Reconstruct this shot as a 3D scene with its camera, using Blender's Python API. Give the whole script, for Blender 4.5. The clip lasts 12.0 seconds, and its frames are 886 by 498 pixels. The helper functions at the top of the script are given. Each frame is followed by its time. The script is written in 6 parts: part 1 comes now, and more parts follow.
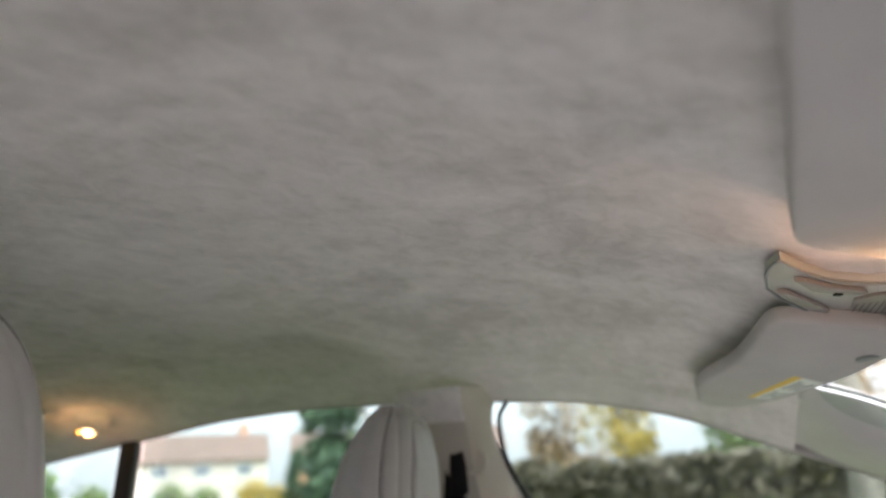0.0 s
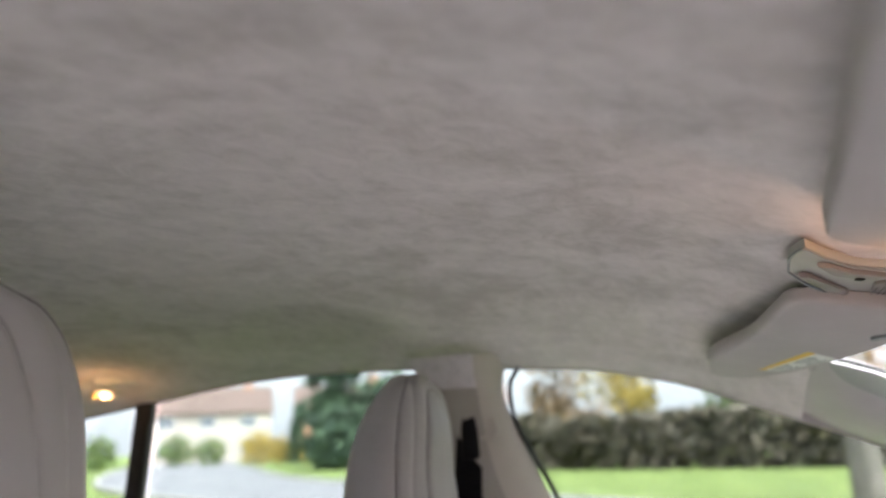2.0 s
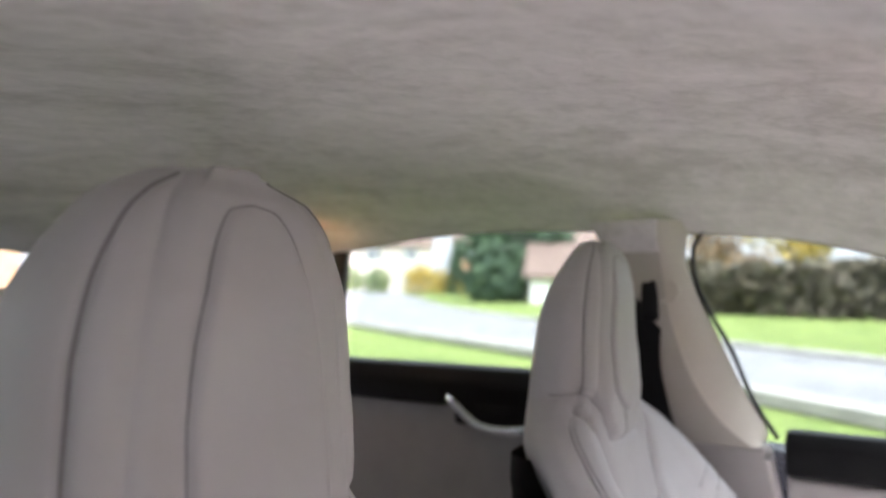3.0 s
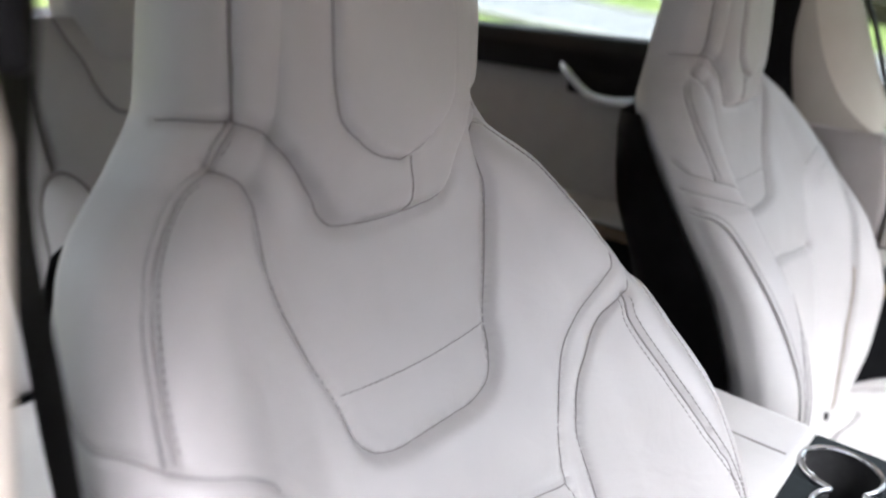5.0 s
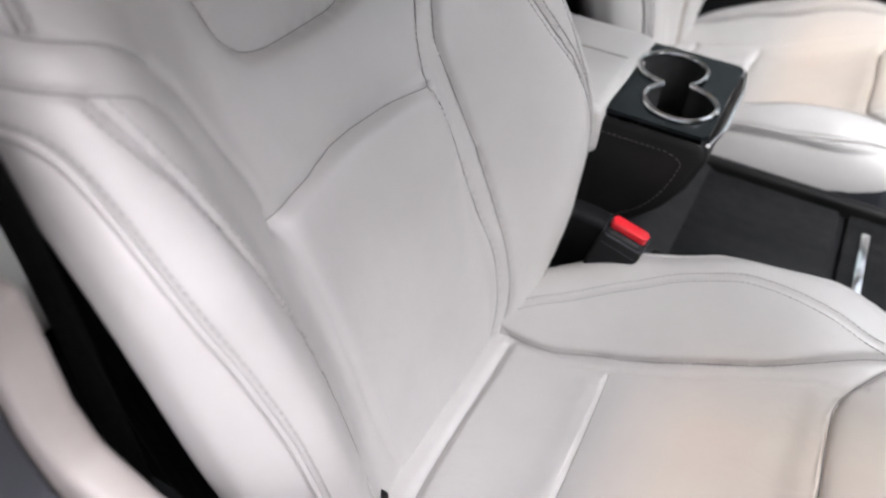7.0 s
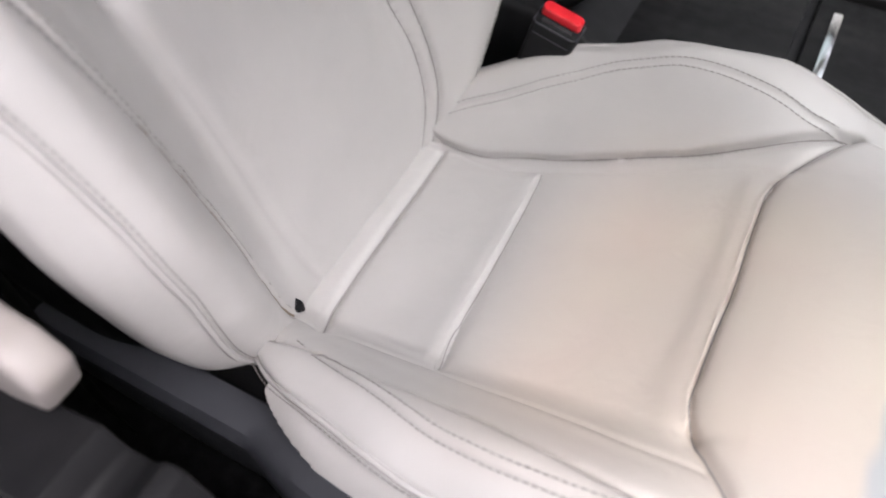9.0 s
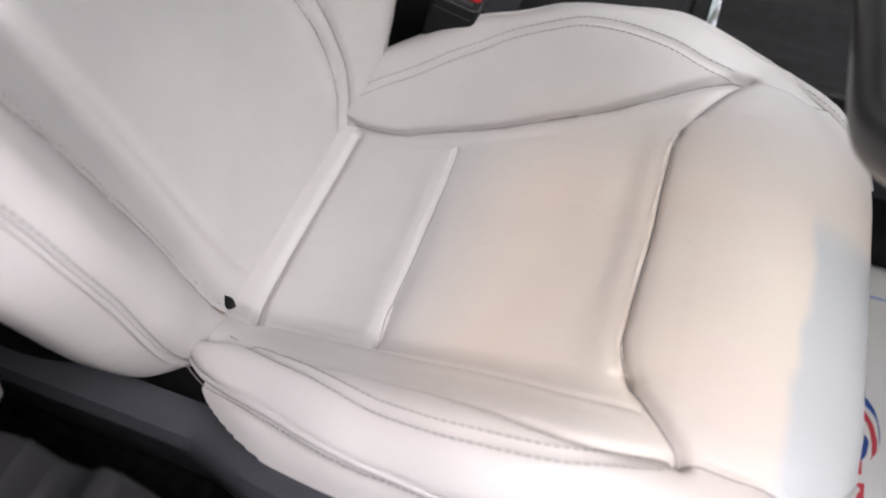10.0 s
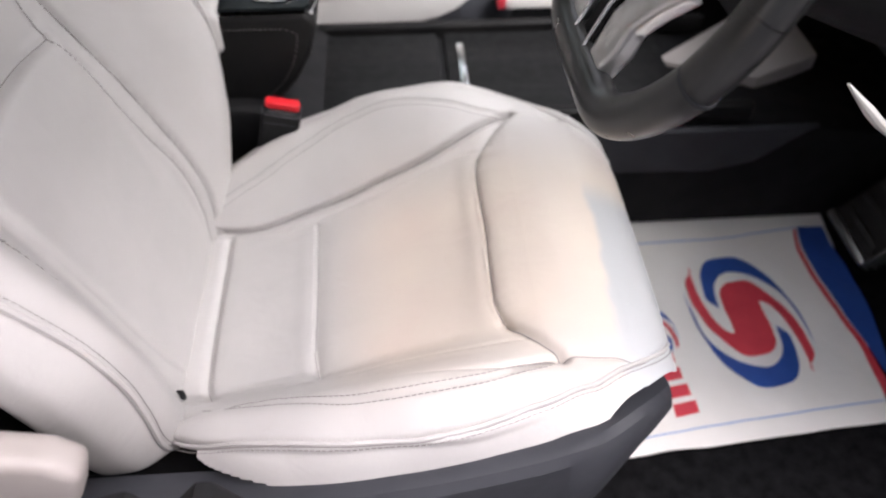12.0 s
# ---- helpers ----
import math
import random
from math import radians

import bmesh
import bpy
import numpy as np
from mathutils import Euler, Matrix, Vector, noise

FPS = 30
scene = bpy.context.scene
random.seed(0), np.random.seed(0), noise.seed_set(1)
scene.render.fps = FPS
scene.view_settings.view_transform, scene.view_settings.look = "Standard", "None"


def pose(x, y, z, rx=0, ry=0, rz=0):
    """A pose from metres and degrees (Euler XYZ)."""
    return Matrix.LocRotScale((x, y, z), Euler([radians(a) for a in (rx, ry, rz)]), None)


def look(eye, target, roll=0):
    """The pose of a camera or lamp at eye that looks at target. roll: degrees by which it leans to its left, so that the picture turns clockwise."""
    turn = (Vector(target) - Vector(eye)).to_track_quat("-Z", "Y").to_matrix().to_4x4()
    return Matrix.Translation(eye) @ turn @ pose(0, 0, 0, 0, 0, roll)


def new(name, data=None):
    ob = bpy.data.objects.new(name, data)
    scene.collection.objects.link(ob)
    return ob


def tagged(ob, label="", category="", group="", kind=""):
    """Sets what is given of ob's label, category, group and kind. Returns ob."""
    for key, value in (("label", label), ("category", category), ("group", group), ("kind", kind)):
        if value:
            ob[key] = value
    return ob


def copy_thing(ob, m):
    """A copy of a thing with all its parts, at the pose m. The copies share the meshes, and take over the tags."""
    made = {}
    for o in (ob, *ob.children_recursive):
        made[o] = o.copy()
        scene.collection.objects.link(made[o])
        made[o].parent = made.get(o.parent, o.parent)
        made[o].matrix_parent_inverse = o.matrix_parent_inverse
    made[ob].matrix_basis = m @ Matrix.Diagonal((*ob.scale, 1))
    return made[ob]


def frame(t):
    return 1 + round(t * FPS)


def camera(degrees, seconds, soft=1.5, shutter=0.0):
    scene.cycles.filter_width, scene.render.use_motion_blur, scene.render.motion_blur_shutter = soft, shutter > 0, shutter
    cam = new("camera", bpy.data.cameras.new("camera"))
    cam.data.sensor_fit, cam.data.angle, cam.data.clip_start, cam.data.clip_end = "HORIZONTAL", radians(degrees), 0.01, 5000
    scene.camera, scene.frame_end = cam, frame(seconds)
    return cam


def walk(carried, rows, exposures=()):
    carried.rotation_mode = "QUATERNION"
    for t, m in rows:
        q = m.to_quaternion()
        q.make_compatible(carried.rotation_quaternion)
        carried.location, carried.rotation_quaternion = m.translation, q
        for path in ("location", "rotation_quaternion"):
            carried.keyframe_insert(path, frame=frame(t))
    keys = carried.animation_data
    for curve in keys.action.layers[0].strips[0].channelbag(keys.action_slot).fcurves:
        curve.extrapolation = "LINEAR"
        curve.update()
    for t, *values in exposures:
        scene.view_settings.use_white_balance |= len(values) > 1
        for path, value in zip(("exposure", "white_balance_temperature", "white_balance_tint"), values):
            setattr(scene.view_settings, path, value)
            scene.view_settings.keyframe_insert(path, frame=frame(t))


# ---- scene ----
cam = camera(61.49, 12.0, soft=2.1)
cam.data.dof.use_dof, cam.data.dof.focus_distance, cam.data.dof.aperture_fstop = True, 0.62, 3.6
PATH = [
    (0, (0.2161, -0.6301, 1.1470), (-0.3887, 1.1748, 1.7607), -2.88),
    (0.5, (0.2288, -0.6219, 1.1459), (-0.2875, 1.2221, 1.7233), -3.07),
    (1, (0.2317, -0.6207, 1.1498), (-0.2555, 1.2398, 1.6982), -3.16),
    (1.5, (0.2156, -0.6399, 1.1610), (-0.3020, 1.2169, 1.6943), -2.86),
    (2, (0.2027, -0.6455, 1.1678), (-0.4237, 1.1867, 1.6688), -2.47),
    (2.5, (0.1944, -0.6645, 1.1735), (-0.6128, 1.1189, 1.5831), -1.45),
    (3, (0.1727, -0.6955, 1.2073), (-0.8614, 1.0143, 1.2922), 0.04),
    (3.2, (0.1748, -0.7082, 1.2049), (-0.9479, 0.9466, 1.1703), -0.05),
    (4.8, (0.1815, -0.7236, 1.1578), (-1.0214, 0.7349, 0.5053), 3.24),
    (5, (0.1901, -0.7336, 1.1500), (-0.9767, 0.7222, 0.4296), 3.29),
    (5.5, (0.2076, -0.7604, 1.1479), (-0.8406, 0.6799, 0.2386), 3.63),
    (6, (0.2207, -0.7832, 1.1356), (-0.6775, 0.6316, 0.0440), 3.61),
    (6.5, (0.2247, -0.7908, 1.1250), (-0.5387, 0.5982, -0.0949), 3.93),
    (7, (0.2440, -0.7842, 1.0919), (-0.4152, 0.5423, -0.2518), 3.92),
    (7.5, (0.2875, -0.7556, 1.0556), (-0.3231, 0.4789, -0.3947), 3.07),
    (7.7, (0.3041, -0.7458, 1.0437), (-0.3031, 0.4520, -0.4383), 2.40),
    (9.3, (0.3371, -0.7365, 1.0259), (-0.2237, 0.2963, -0.5923), -0.75),
    (9.5, (0.3388, -0.7367, 1.0231), (-0.2011, 0.3068, -0.5954), -0.60),
    (10, (0.3477, -0.7438, 1.0245), (-0.0536, 0.3466, -0.6033), 0.08),
    (10.5, (0.3486, -0.7790, 1.0410), (0.1097, 0.3550, -0.5890), 0.82),
    (11, (0.3389, -0.8118, 1.0562), (0.2184, 0.3821, -0.5438), 1.85),
    (11.5, (0.3096, -0.8679, 1.0909), (0.2951, 0.3965, -0.4586), 2.38),
    (12, (0.2949, -0.9229, 1.1365), (0.3918, 0.4393, -0.3246), 0.39),
]
EXPO = [(0.0, 2.72, 6080, 16), (1.0, 2.57, 6120, 19), (2.0, 2.72, 6110, 21), (2.6, 2.96, 6110, 23), (3.2, 3.07, 6110, 23), (5.0, 2.96, 6060, 18), (6.5, 2.16, 6130, 16), (7.5, 1.98, 6330, 18), (9.5, 1.9, 6390, 18), (10.5, 1.88, 6420, 18), (12.0, 2.1, 6460, 20)]
walk(cam, [(t, look(eye, to, roll)) for t, eye, to, roll in PATH], EXPO)

# ---- world and sun: an overcast autumn day ----
world = bpy.data.worlds.new("overcast")
world.use_nodes = True
scene.world = world
wn, wl = world.node_tree.nodes, world.node_tree.links
sky = wn.new("ShaderNodeTexSky")
sky.sky_type, sky.sun_disc = "NISHITA", False
sky.sun_elevation, sky.sun_rotation = radians(58), radians(120)
sky.air_density, sky.dust_density, sky.ozone_density = 1.0, 7.0, 0.6
pale = wn.new("ShaderNodeHueSaturation")
pale.inputs["Saturation"].default_value = 0.30
pale.inputs["Value"].default_value = 1.2
wl.new(sky.outputs["Color"], pale.inputs["Color"])
cloud = wn.new("ShaderNodeMix")
cloud.data_type = "RGBA"
cloud.inputs["Factor"].default_value = 0.55
cloud.inputs["B"].default_value = (2.8, 2.83, 2.87, 1)
wl.new(pale.outputs["Color"], cloud.inputs["A"])
wl.new(cloud.outputs["Result"], wn["Background"].inputs["Color"])
wn["Background"].inputs["Strength"].default_value = 0.15

sun = bpy.data.lights.new("sun", "SUN")
sun.energy, sun.angle, sun.color = 0.9, radians(60), (1.0, 0.97, 0.94)
sun_ob = new("sun", sun)
sun_ob.matrix_world = look((0, 0, 20), (-5.0, 2.9, 10.6))


# ---- materials ----
def material(name, base, rough=0.6, metal=0.0, coat=0.0, build=None, spec=0.5):
    m = bpy.data.materials.new(name)
    m.use_nodes = True
    n, l = m.node_tree.nodes, m.node_tree.links
    b = n["Principled BSDF"]
    b.inputs["Base Color"].default_value = (*base, 1)
    b.inputs["Roughness"].default_value = rough
    b.inputs["Metallic"].default_value = metal
    b.inputs["Coat Weight"].default_value = coat
    b.inputs["Specular IOR Level"].default_value = spec
    if build:
        build(n, l, b)
    return m


def coords(n):
    return n.new("ShaderNodeTexCoord").outputs["Object"]


def noise_of(n, l, scale, detail=3.0, rough=0.55, stretch=None, distort=0.0):
    t = n.new("ShaderNodeTexNoise")
    t.inputs["Scale"].default_value = scale
    t.inputs["Detail"].default_value = detail
    t.inputs["Roughness"].default_value = rough
    t.inputs["Distortion"].default_value = distort
    c = coords(n)
    if stretch:
        mp = n.new("ShaderNodeMapping")
        mp.inputs["Scale"].default_value = stretch
        l.new(c, mp.inputs["Vector"])
        c = mp.outputs["Vector"]
    l.new(c, t.inputs["Vector"])
    return t.outputs["Fac"]


def ramp(n, l, fac, stops):
    r = n.new("ShaderNodeValToRGB")
    e = r.color_ramp.elements
    while len(e) < len(stops):
        e.new(0.5)
    for el, (p, c) in zip(e, stops):
        el.position, el.color = p, (*c, 1)
    l.new(fac, r.inputs["Fac"])
    return r.outputs["Color"]


def bump(n, l, b, height, strength, distance):
    k = n.new("ShaderNodeBump")
    k.inputs["Strength"].default_value, k.inputs["Distance"].default_value = strength, distance
    l.new(height, k.inputs["Height"])
    old = b.inputs["Normal"].links
    if old:
        l.new(old[0].from_socket, k.inputs["Normal"])
    l.new(k.outputs["Normal"], b.inputs["Normal"])


def varied(a, c, scale, rough=None, grain=None, detail=4.0, stretch=None):
    """Two tones over the surface, an uneven gloss, and a fine relief (scale, strength, depth)."""
    def build(n, l, b):
        f = noise_of(n, l, scale, detail, stretch=stretch)
        l.new(ramp(n, l, f, [(0.3, a), (0.7, c)]), b.inputs["Base Color"])
        if rough:
            g = noise_of(n, l, scale * 2.3, 3)
            l.new(ramp(n, l, g, [(0.3, (rough[0],) * 3), (0.7, (rough[1],) * 3)]), b.inputs["Roughness"])
        if grain:
            bump(n, l, b, noise_of(n, l, grain[0], 2), grain[1], grain[2])
    return build


def leather_build(warm):
    def build(n, l, b):
        f = noise_of(n, l, 7, 4)
        base = ramp(n, l, f, [(0.3, (0.405, 0.394, 0.388)), (0.7, (0.455, 0.444, 0.436))])
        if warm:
            # a peach tinge over the sat-on middle
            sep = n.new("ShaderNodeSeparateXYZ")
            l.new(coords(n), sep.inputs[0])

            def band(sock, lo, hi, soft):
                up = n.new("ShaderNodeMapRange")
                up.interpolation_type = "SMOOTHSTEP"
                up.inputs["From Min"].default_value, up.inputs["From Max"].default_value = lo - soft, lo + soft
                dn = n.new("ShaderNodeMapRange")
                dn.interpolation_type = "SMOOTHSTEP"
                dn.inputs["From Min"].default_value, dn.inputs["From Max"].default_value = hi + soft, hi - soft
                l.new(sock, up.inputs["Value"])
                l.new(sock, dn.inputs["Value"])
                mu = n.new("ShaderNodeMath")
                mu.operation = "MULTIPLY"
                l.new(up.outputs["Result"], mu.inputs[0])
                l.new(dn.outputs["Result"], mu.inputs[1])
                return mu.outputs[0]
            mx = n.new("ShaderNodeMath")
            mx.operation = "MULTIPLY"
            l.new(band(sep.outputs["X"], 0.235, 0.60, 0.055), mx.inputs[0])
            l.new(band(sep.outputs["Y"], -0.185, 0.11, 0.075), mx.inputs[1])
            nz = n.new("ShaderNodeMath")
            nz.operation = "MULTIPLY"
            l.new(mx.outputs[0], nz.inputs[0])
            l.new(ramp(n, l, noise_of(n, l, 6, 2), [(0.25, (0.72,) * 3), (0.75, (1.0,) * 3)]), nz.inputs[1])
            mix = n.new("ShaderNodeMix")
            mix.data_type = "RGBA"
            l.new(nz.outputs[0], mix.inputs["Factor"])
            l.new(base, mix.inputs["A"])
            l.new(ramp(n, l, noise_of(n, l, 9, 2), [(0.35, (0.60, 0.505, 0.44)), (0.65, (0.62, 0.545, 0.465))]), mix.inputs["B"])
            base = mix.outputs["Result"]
            # the door-side front edge is a cooler grey, with a sharp wavering border
            cool_edge = n.new("ShaderNodeMix")
            cool_edge.data_type = "RGBA"
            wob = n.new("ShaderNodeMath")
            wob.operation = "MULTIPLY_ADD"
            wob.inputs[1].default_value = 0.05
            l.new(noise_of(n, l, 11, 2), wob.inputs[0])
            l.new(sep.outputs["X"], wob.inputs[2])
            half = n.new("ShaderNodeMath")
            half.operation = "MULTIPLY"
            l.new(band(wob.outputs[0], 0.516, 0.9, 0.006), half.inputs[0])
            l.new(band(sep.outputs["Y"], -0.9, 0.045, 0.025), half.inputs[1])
            l.new(half.outputs[0], cool_edge.inputs["Factor"])
            l.new(base, cool_edge.inputs["A"])
            cool_edge.inputs["B"].default_value = (0.425, 0.437, 0.448, 1)
            base = cool_edge.outputs["Result"]
        l.new(base, b.inputs["Base Color"])
        l.new(ramp(n, l, noise_of(n, l, 16, 3), [(0.3, (0.36,) * 3), (0.7, (0.46,) * 3)]), b.inputs["Roughness"])
        v = n.new("ShaderNodeTexVoronoi")
        v.feature, v.inputs["Scale"].default_value = "DISTANCE_TO_EDGE", 620
        l.new(coords(n), v.inputs["Vector"])
        bump(n, l, b, v.outputs["Distance"], 0.14, 0.0006)
        bump(n, l, b, noise_of(n, l, 22, 3, 0.5, None, 0.6), 0.20, 0.006)
        bump(n, l, b, noise_of(n, l, 90, 3, 0.55, (1.0, 0.4, 1.0), 0.8), 0.10, 0.002)
    return build


leather = material("pale_leather", (0.6, 0.58, 0.56), 0.45, build=leather_build(False), spec=0.5)
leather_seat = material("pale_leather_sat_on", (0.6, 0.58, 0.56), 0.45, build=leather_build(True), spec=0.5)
thread = material("grey_thread", (0.22, 0.207, 0.20), 0.8)
dark_thread = material("dark_thread", (0.07, 0.068, 0.067), 0.8)
# painted shade: dark line laid in seams and folds and beside piping
crease = material("seam_shade", (0.25, 0.235, 0.23), 0.9)
soiled = material("soiled_seam", (0.20, 0.155, 0.11), 0.9)
suede = material("grey_suede", (0.3, 0.28, 0.27), 0.95, build=None)


def suede_build(n, l, b):
    # brushed nap: broad lighter and darker sweeps, with short strokes across them
    f = noise_of(n, l, 4.5, 5, 0.6, (1.0, 1.1, 1.0), 0.7)
    g = noise_of(n, l, 34, 5, 0.68, (1.25, 0.9, 1.0), 0.5)
    m = n.new("ShaderNodeMath")
    m.operation = "MULTIPLY_ADD"
    m.inputs[1].default_value = 0.42
    l.new(g, m.inputs[0])
    h = n.new("ShaderNodeMath")
    h.operation = "MULTIPLY"
    h.inputs[1].default_value = 0.62
    l.new(f, h.inputs[0])
    l.new(h.outputs[0], m.inputs[2])
    l.new(ramp(n, l, m.outputs[0], [(0.39, (0.50, 0.468, 0.45)), (0.52, (0.64, 0.60, 0.585)), (0.66, (0.76, 0.71, 0.70))]), b.inputs["Base Color"])
    bump(n, l, b, noise_of(n, l, 60, 3, 0.5), 0.06, 0.003)
    bump(n, l, b, noise_of(n, l, 900, 2), 0.25, 0.0005)


sn = suede.node_tree
suede_build(sn.nodes, sn.links, sn.nodes["Principled BSDF"])
visor_cloth = material("visor_cloth", (0.46, 0.44, 0.43), 0.9, build=varied((0.43, 0.41, 0.40), (0.49, 0.47, 0.455), 9, grain=(700, 0.3, 0.0005)))
# darker copy of the pillar cloth, painting the shade on its inner face
shaded_cloth = material("shaded_pillar_cloth", (0.42, 0.385, 0.335), 0.9, build=varied((0.40, 0.365, 0.315), (0.455, 0.42, 0.37), 8, grain=(800, 0.3, 0.0005)))
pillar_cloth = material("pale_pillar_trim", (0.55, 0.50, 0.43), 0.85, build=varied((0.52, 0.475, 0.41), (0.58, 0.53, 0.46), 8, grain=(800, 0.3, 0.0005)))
pale_plastic = material("pale_grey_plastic", (0.45, 0.435, 0.42), 0.5, build=varied((0.42, 0.405, 0.39), (0.47, 0.455, 0.44), 12, (0.42, 0.58), (900, 0.15, 0.0004)))
door_cloth = material("grey_door_leather", (0.36, 0.33, 0.315), 0.6, build=varied((0.33, 0.305, 0.29), (0.39, 0.36, 0.345), 9, (0.5, 0.65), (620, 0.2, 0.0005)))
black_plastic = material("black_plastic", (0.008, 0.008, 0.009), 0.6, build=varied((0.006, 0.006, 0.007), (0.012, 0.012, 0.013), 14, (0.5, 0.68), (900, 0.2, 0.0004)), spec=0.14)
grey_plastic = material("charcoal_plastic", (0.02, 0.021, 0.025), 0.55, build=varied((0.024, 0.0255, 0.031), (0.036, 0.038, 0.045), 10, (0.48, 0.66), (900, 0.25, 0.0005)), spec=0.3)
black_wood = material("dark_wood_grain", (0.012, 0.012, 0.013), 0.5, build=varied((0.004, 0.004, 0.0045), (0.012, 0.012, 0.0125), 30, (0.42, 0.6), (300, 0.2, 0.0005), 6, (0.15, 1.5, 1)), spec=0.14)
black_leather = material("black_leather", (0.007, 0.007, 0.007), 0.5, build=varied((0.005, 0.005, 0.0055), (0.011, 0.0105, 0.0105), 11, (0.42, 0.58), (600, 0.3, 0.0006)), spec=0.16)
worn_leather = material("worn_black_leather", (0.022, 0.021, 0.021), 0.42, build=varied((0.010, 0.0105, 0.0115), (0.030, 0.030, 0.031), 14, (0.27, 0.36), (420, 0.08, 0.0003)), spec=0.65)
piano = material("black_lacquer", (0.008, 0.009, 0.011), 0.12, coat=0.0, build=varied((0.004, 0.005, 0.006), (0.010, 0.012, 0.013), 20, (0.10, 0.22)), spec=0.08)
chrome = material("brushed_chrome", (0.78, 0.79, 0.8), 0.16, 1.0, build=varied((0.72, 0.73, 0.74), (0.82, 0.83, 0.84), 40, (0.12, 0.24)))
satin = material("satin_metal", (0.6, 0.6, 0.6), 0.32, 1.0, build=varied((0.54, 0.54, 0.54), (0.66, 0.66, 0.66), 30, (0.28, 0.4)))
carpet = material("black_carpet", (0.007, 0.007, 0.008), 1.0, build=varied((0.004, 0.004, 0.0045), (0.012, 0.012, 0.013), 60, None, (900, 0.8, 0.002)), spec=0.05)
webbing = material("black_webbing", (0.012, 0.012, 0.013), 0.7, build=varied((0.010, 0.010, 0.011), (0.018, 0.018, 0.019), 200, (0.6, 0.8), (1400, 0.6, 0.0008)), spec=0.15)
red_plastic = material("red_plastic", (0.62, 0.02, 0.03), 0.3, build=varied((0.55, 0.015, 0.022), (0.68, 0.025, 0.035), 60, (0.24, 0.4)))
rubber = material("black_rubber", (0.012, 0.012, 0.013), 0.65, build=varied((0.010, 0.010, 0.011), (0.018, 0.018, 0.019), 40, (0.55, 0.75)))
paper = material("matt_white_paper", (0.78, 0.76, 0.72), 0.7, build=varied((0.84, 0.82, 0.785), (0.89, 0.87, 0.84), 12, (0.55, 0.75), (60, 0.35, 0.003)))
ink_blue = material("blue_ink", (0.02, 0.075, 0.33), 0.55, build=varied((0.017, 0.066, 0.30), (0.024, 0.085, 0.36), 30, None, (60, 0.3, 0.003)))
ink_red = material("red_ink", (0.66, 0.05, 0.075), 0.55, build=varied((0.62, 0.045, 0.068), (0.70, 0.06, 0.085), 30, None, (60, 0.3, 0.003)))
ink_pale = material("pale_blue_ink", (0.36, 0.46, 0.68), 0.6)
yellow = material("yellow_print", (0.72, 0.50, 0.05), 0.6)
print_white = material("label_white", (0.82, 0.84, 0.80), 0.6)
print_grey = material("label_grey", (0.25, 0.27, 0.27), 0.6)


def glow(name, colour, strength):
    def build(n, l, b):
        b.inputs["Emission Color"].default_value = (*colour, 1)
        b.inputs["Emission Strength"].default_value = strength
    return material(name, colour, 0.4, build=build)


bulb = glow("warm_lamp", (1.0, 0.62, 0.24), 1.3)
console_grey = material("pale_console_plastic", (0.42, 0.42, 0.39), 0.5, build=varied((0.40, 0.40, 0.37), (0.45, 0.445, 0.415), 14, (0.42, 0.58), (900, 0.15, 0.0004)))
taupe_plastic = material("taupe_plastic", (0.26, 0.235, 0.225), 0.45, build=varied((0.24, 0.215, 0.205), (0.285, 0.26, 0.25), 14, (0.38, 0.55), (900, 0.15, 0.0004)))
tan_trim = material("tan_leather_trim", (0.36, 0.24, 0.15), 0.6, build=varied((0.32, 0.21, 0.13), (0.40, 0.27, 0.17), 30, (0.5, 0.65), (500, 0.3, 0.0005)))
brass = material("brass_clip", (0.6, 0.45, 0.12), 0.35, 0.7)


def glazing(name, tint):
    """Car glass: tinted see-through with a faint mirror at grazing angles."""
    m = bpy.data.materials.new(name)
    m.use_nodes = True
    n, l = m.node_tree.nodes, m.node_tree.links
    clear, gloss, mixed, facing = (n.new(k) for k in ("ShaderNodeBsdfTransparent", "ShaderNodeBsdfGlossy", "ShaderNodeMixShader", "ShaderNodeLayerWeight"))
    clear.inputs["Color"].default_value = (*tint, 1)
    gloss.inputs["Roughness"].default_value = 0.02
    facing.inputs["Blend"].default_value = 0.5
    power, scaled = n.new("ShaderNodeMath"), n.new("ShaderNodeMath")
    power.operation, scaled.operation = "POWER", "MULTIPLY_ADD"
    power.inputs[1].default_value = 5.0
    scaled.inputs[1].default_value, scaled.inputs[2].default_value = 0.22, 0.02
    l.new(facing.outputs["Facing"], power.inputs[0])
    l.new(power.outputs[0], scaled.inputs[0])
    l.new(scaled.outputs[0], mixed.inputs["Fac"])
    l.new(clear.outputs[0], mixed.inputs[1])
    l.new(gloss.outputs[0], mixed.inputs[2])
    l.new(mixed.outputs[0], n["Material Output"].inputs["Surface"])
    return m


glass = glazing("tinted_side_glass", (0.66, 0.72, 0.69))
screen_glass = glazing("windscreen_glass", (0.80, 0.84, 0.82))

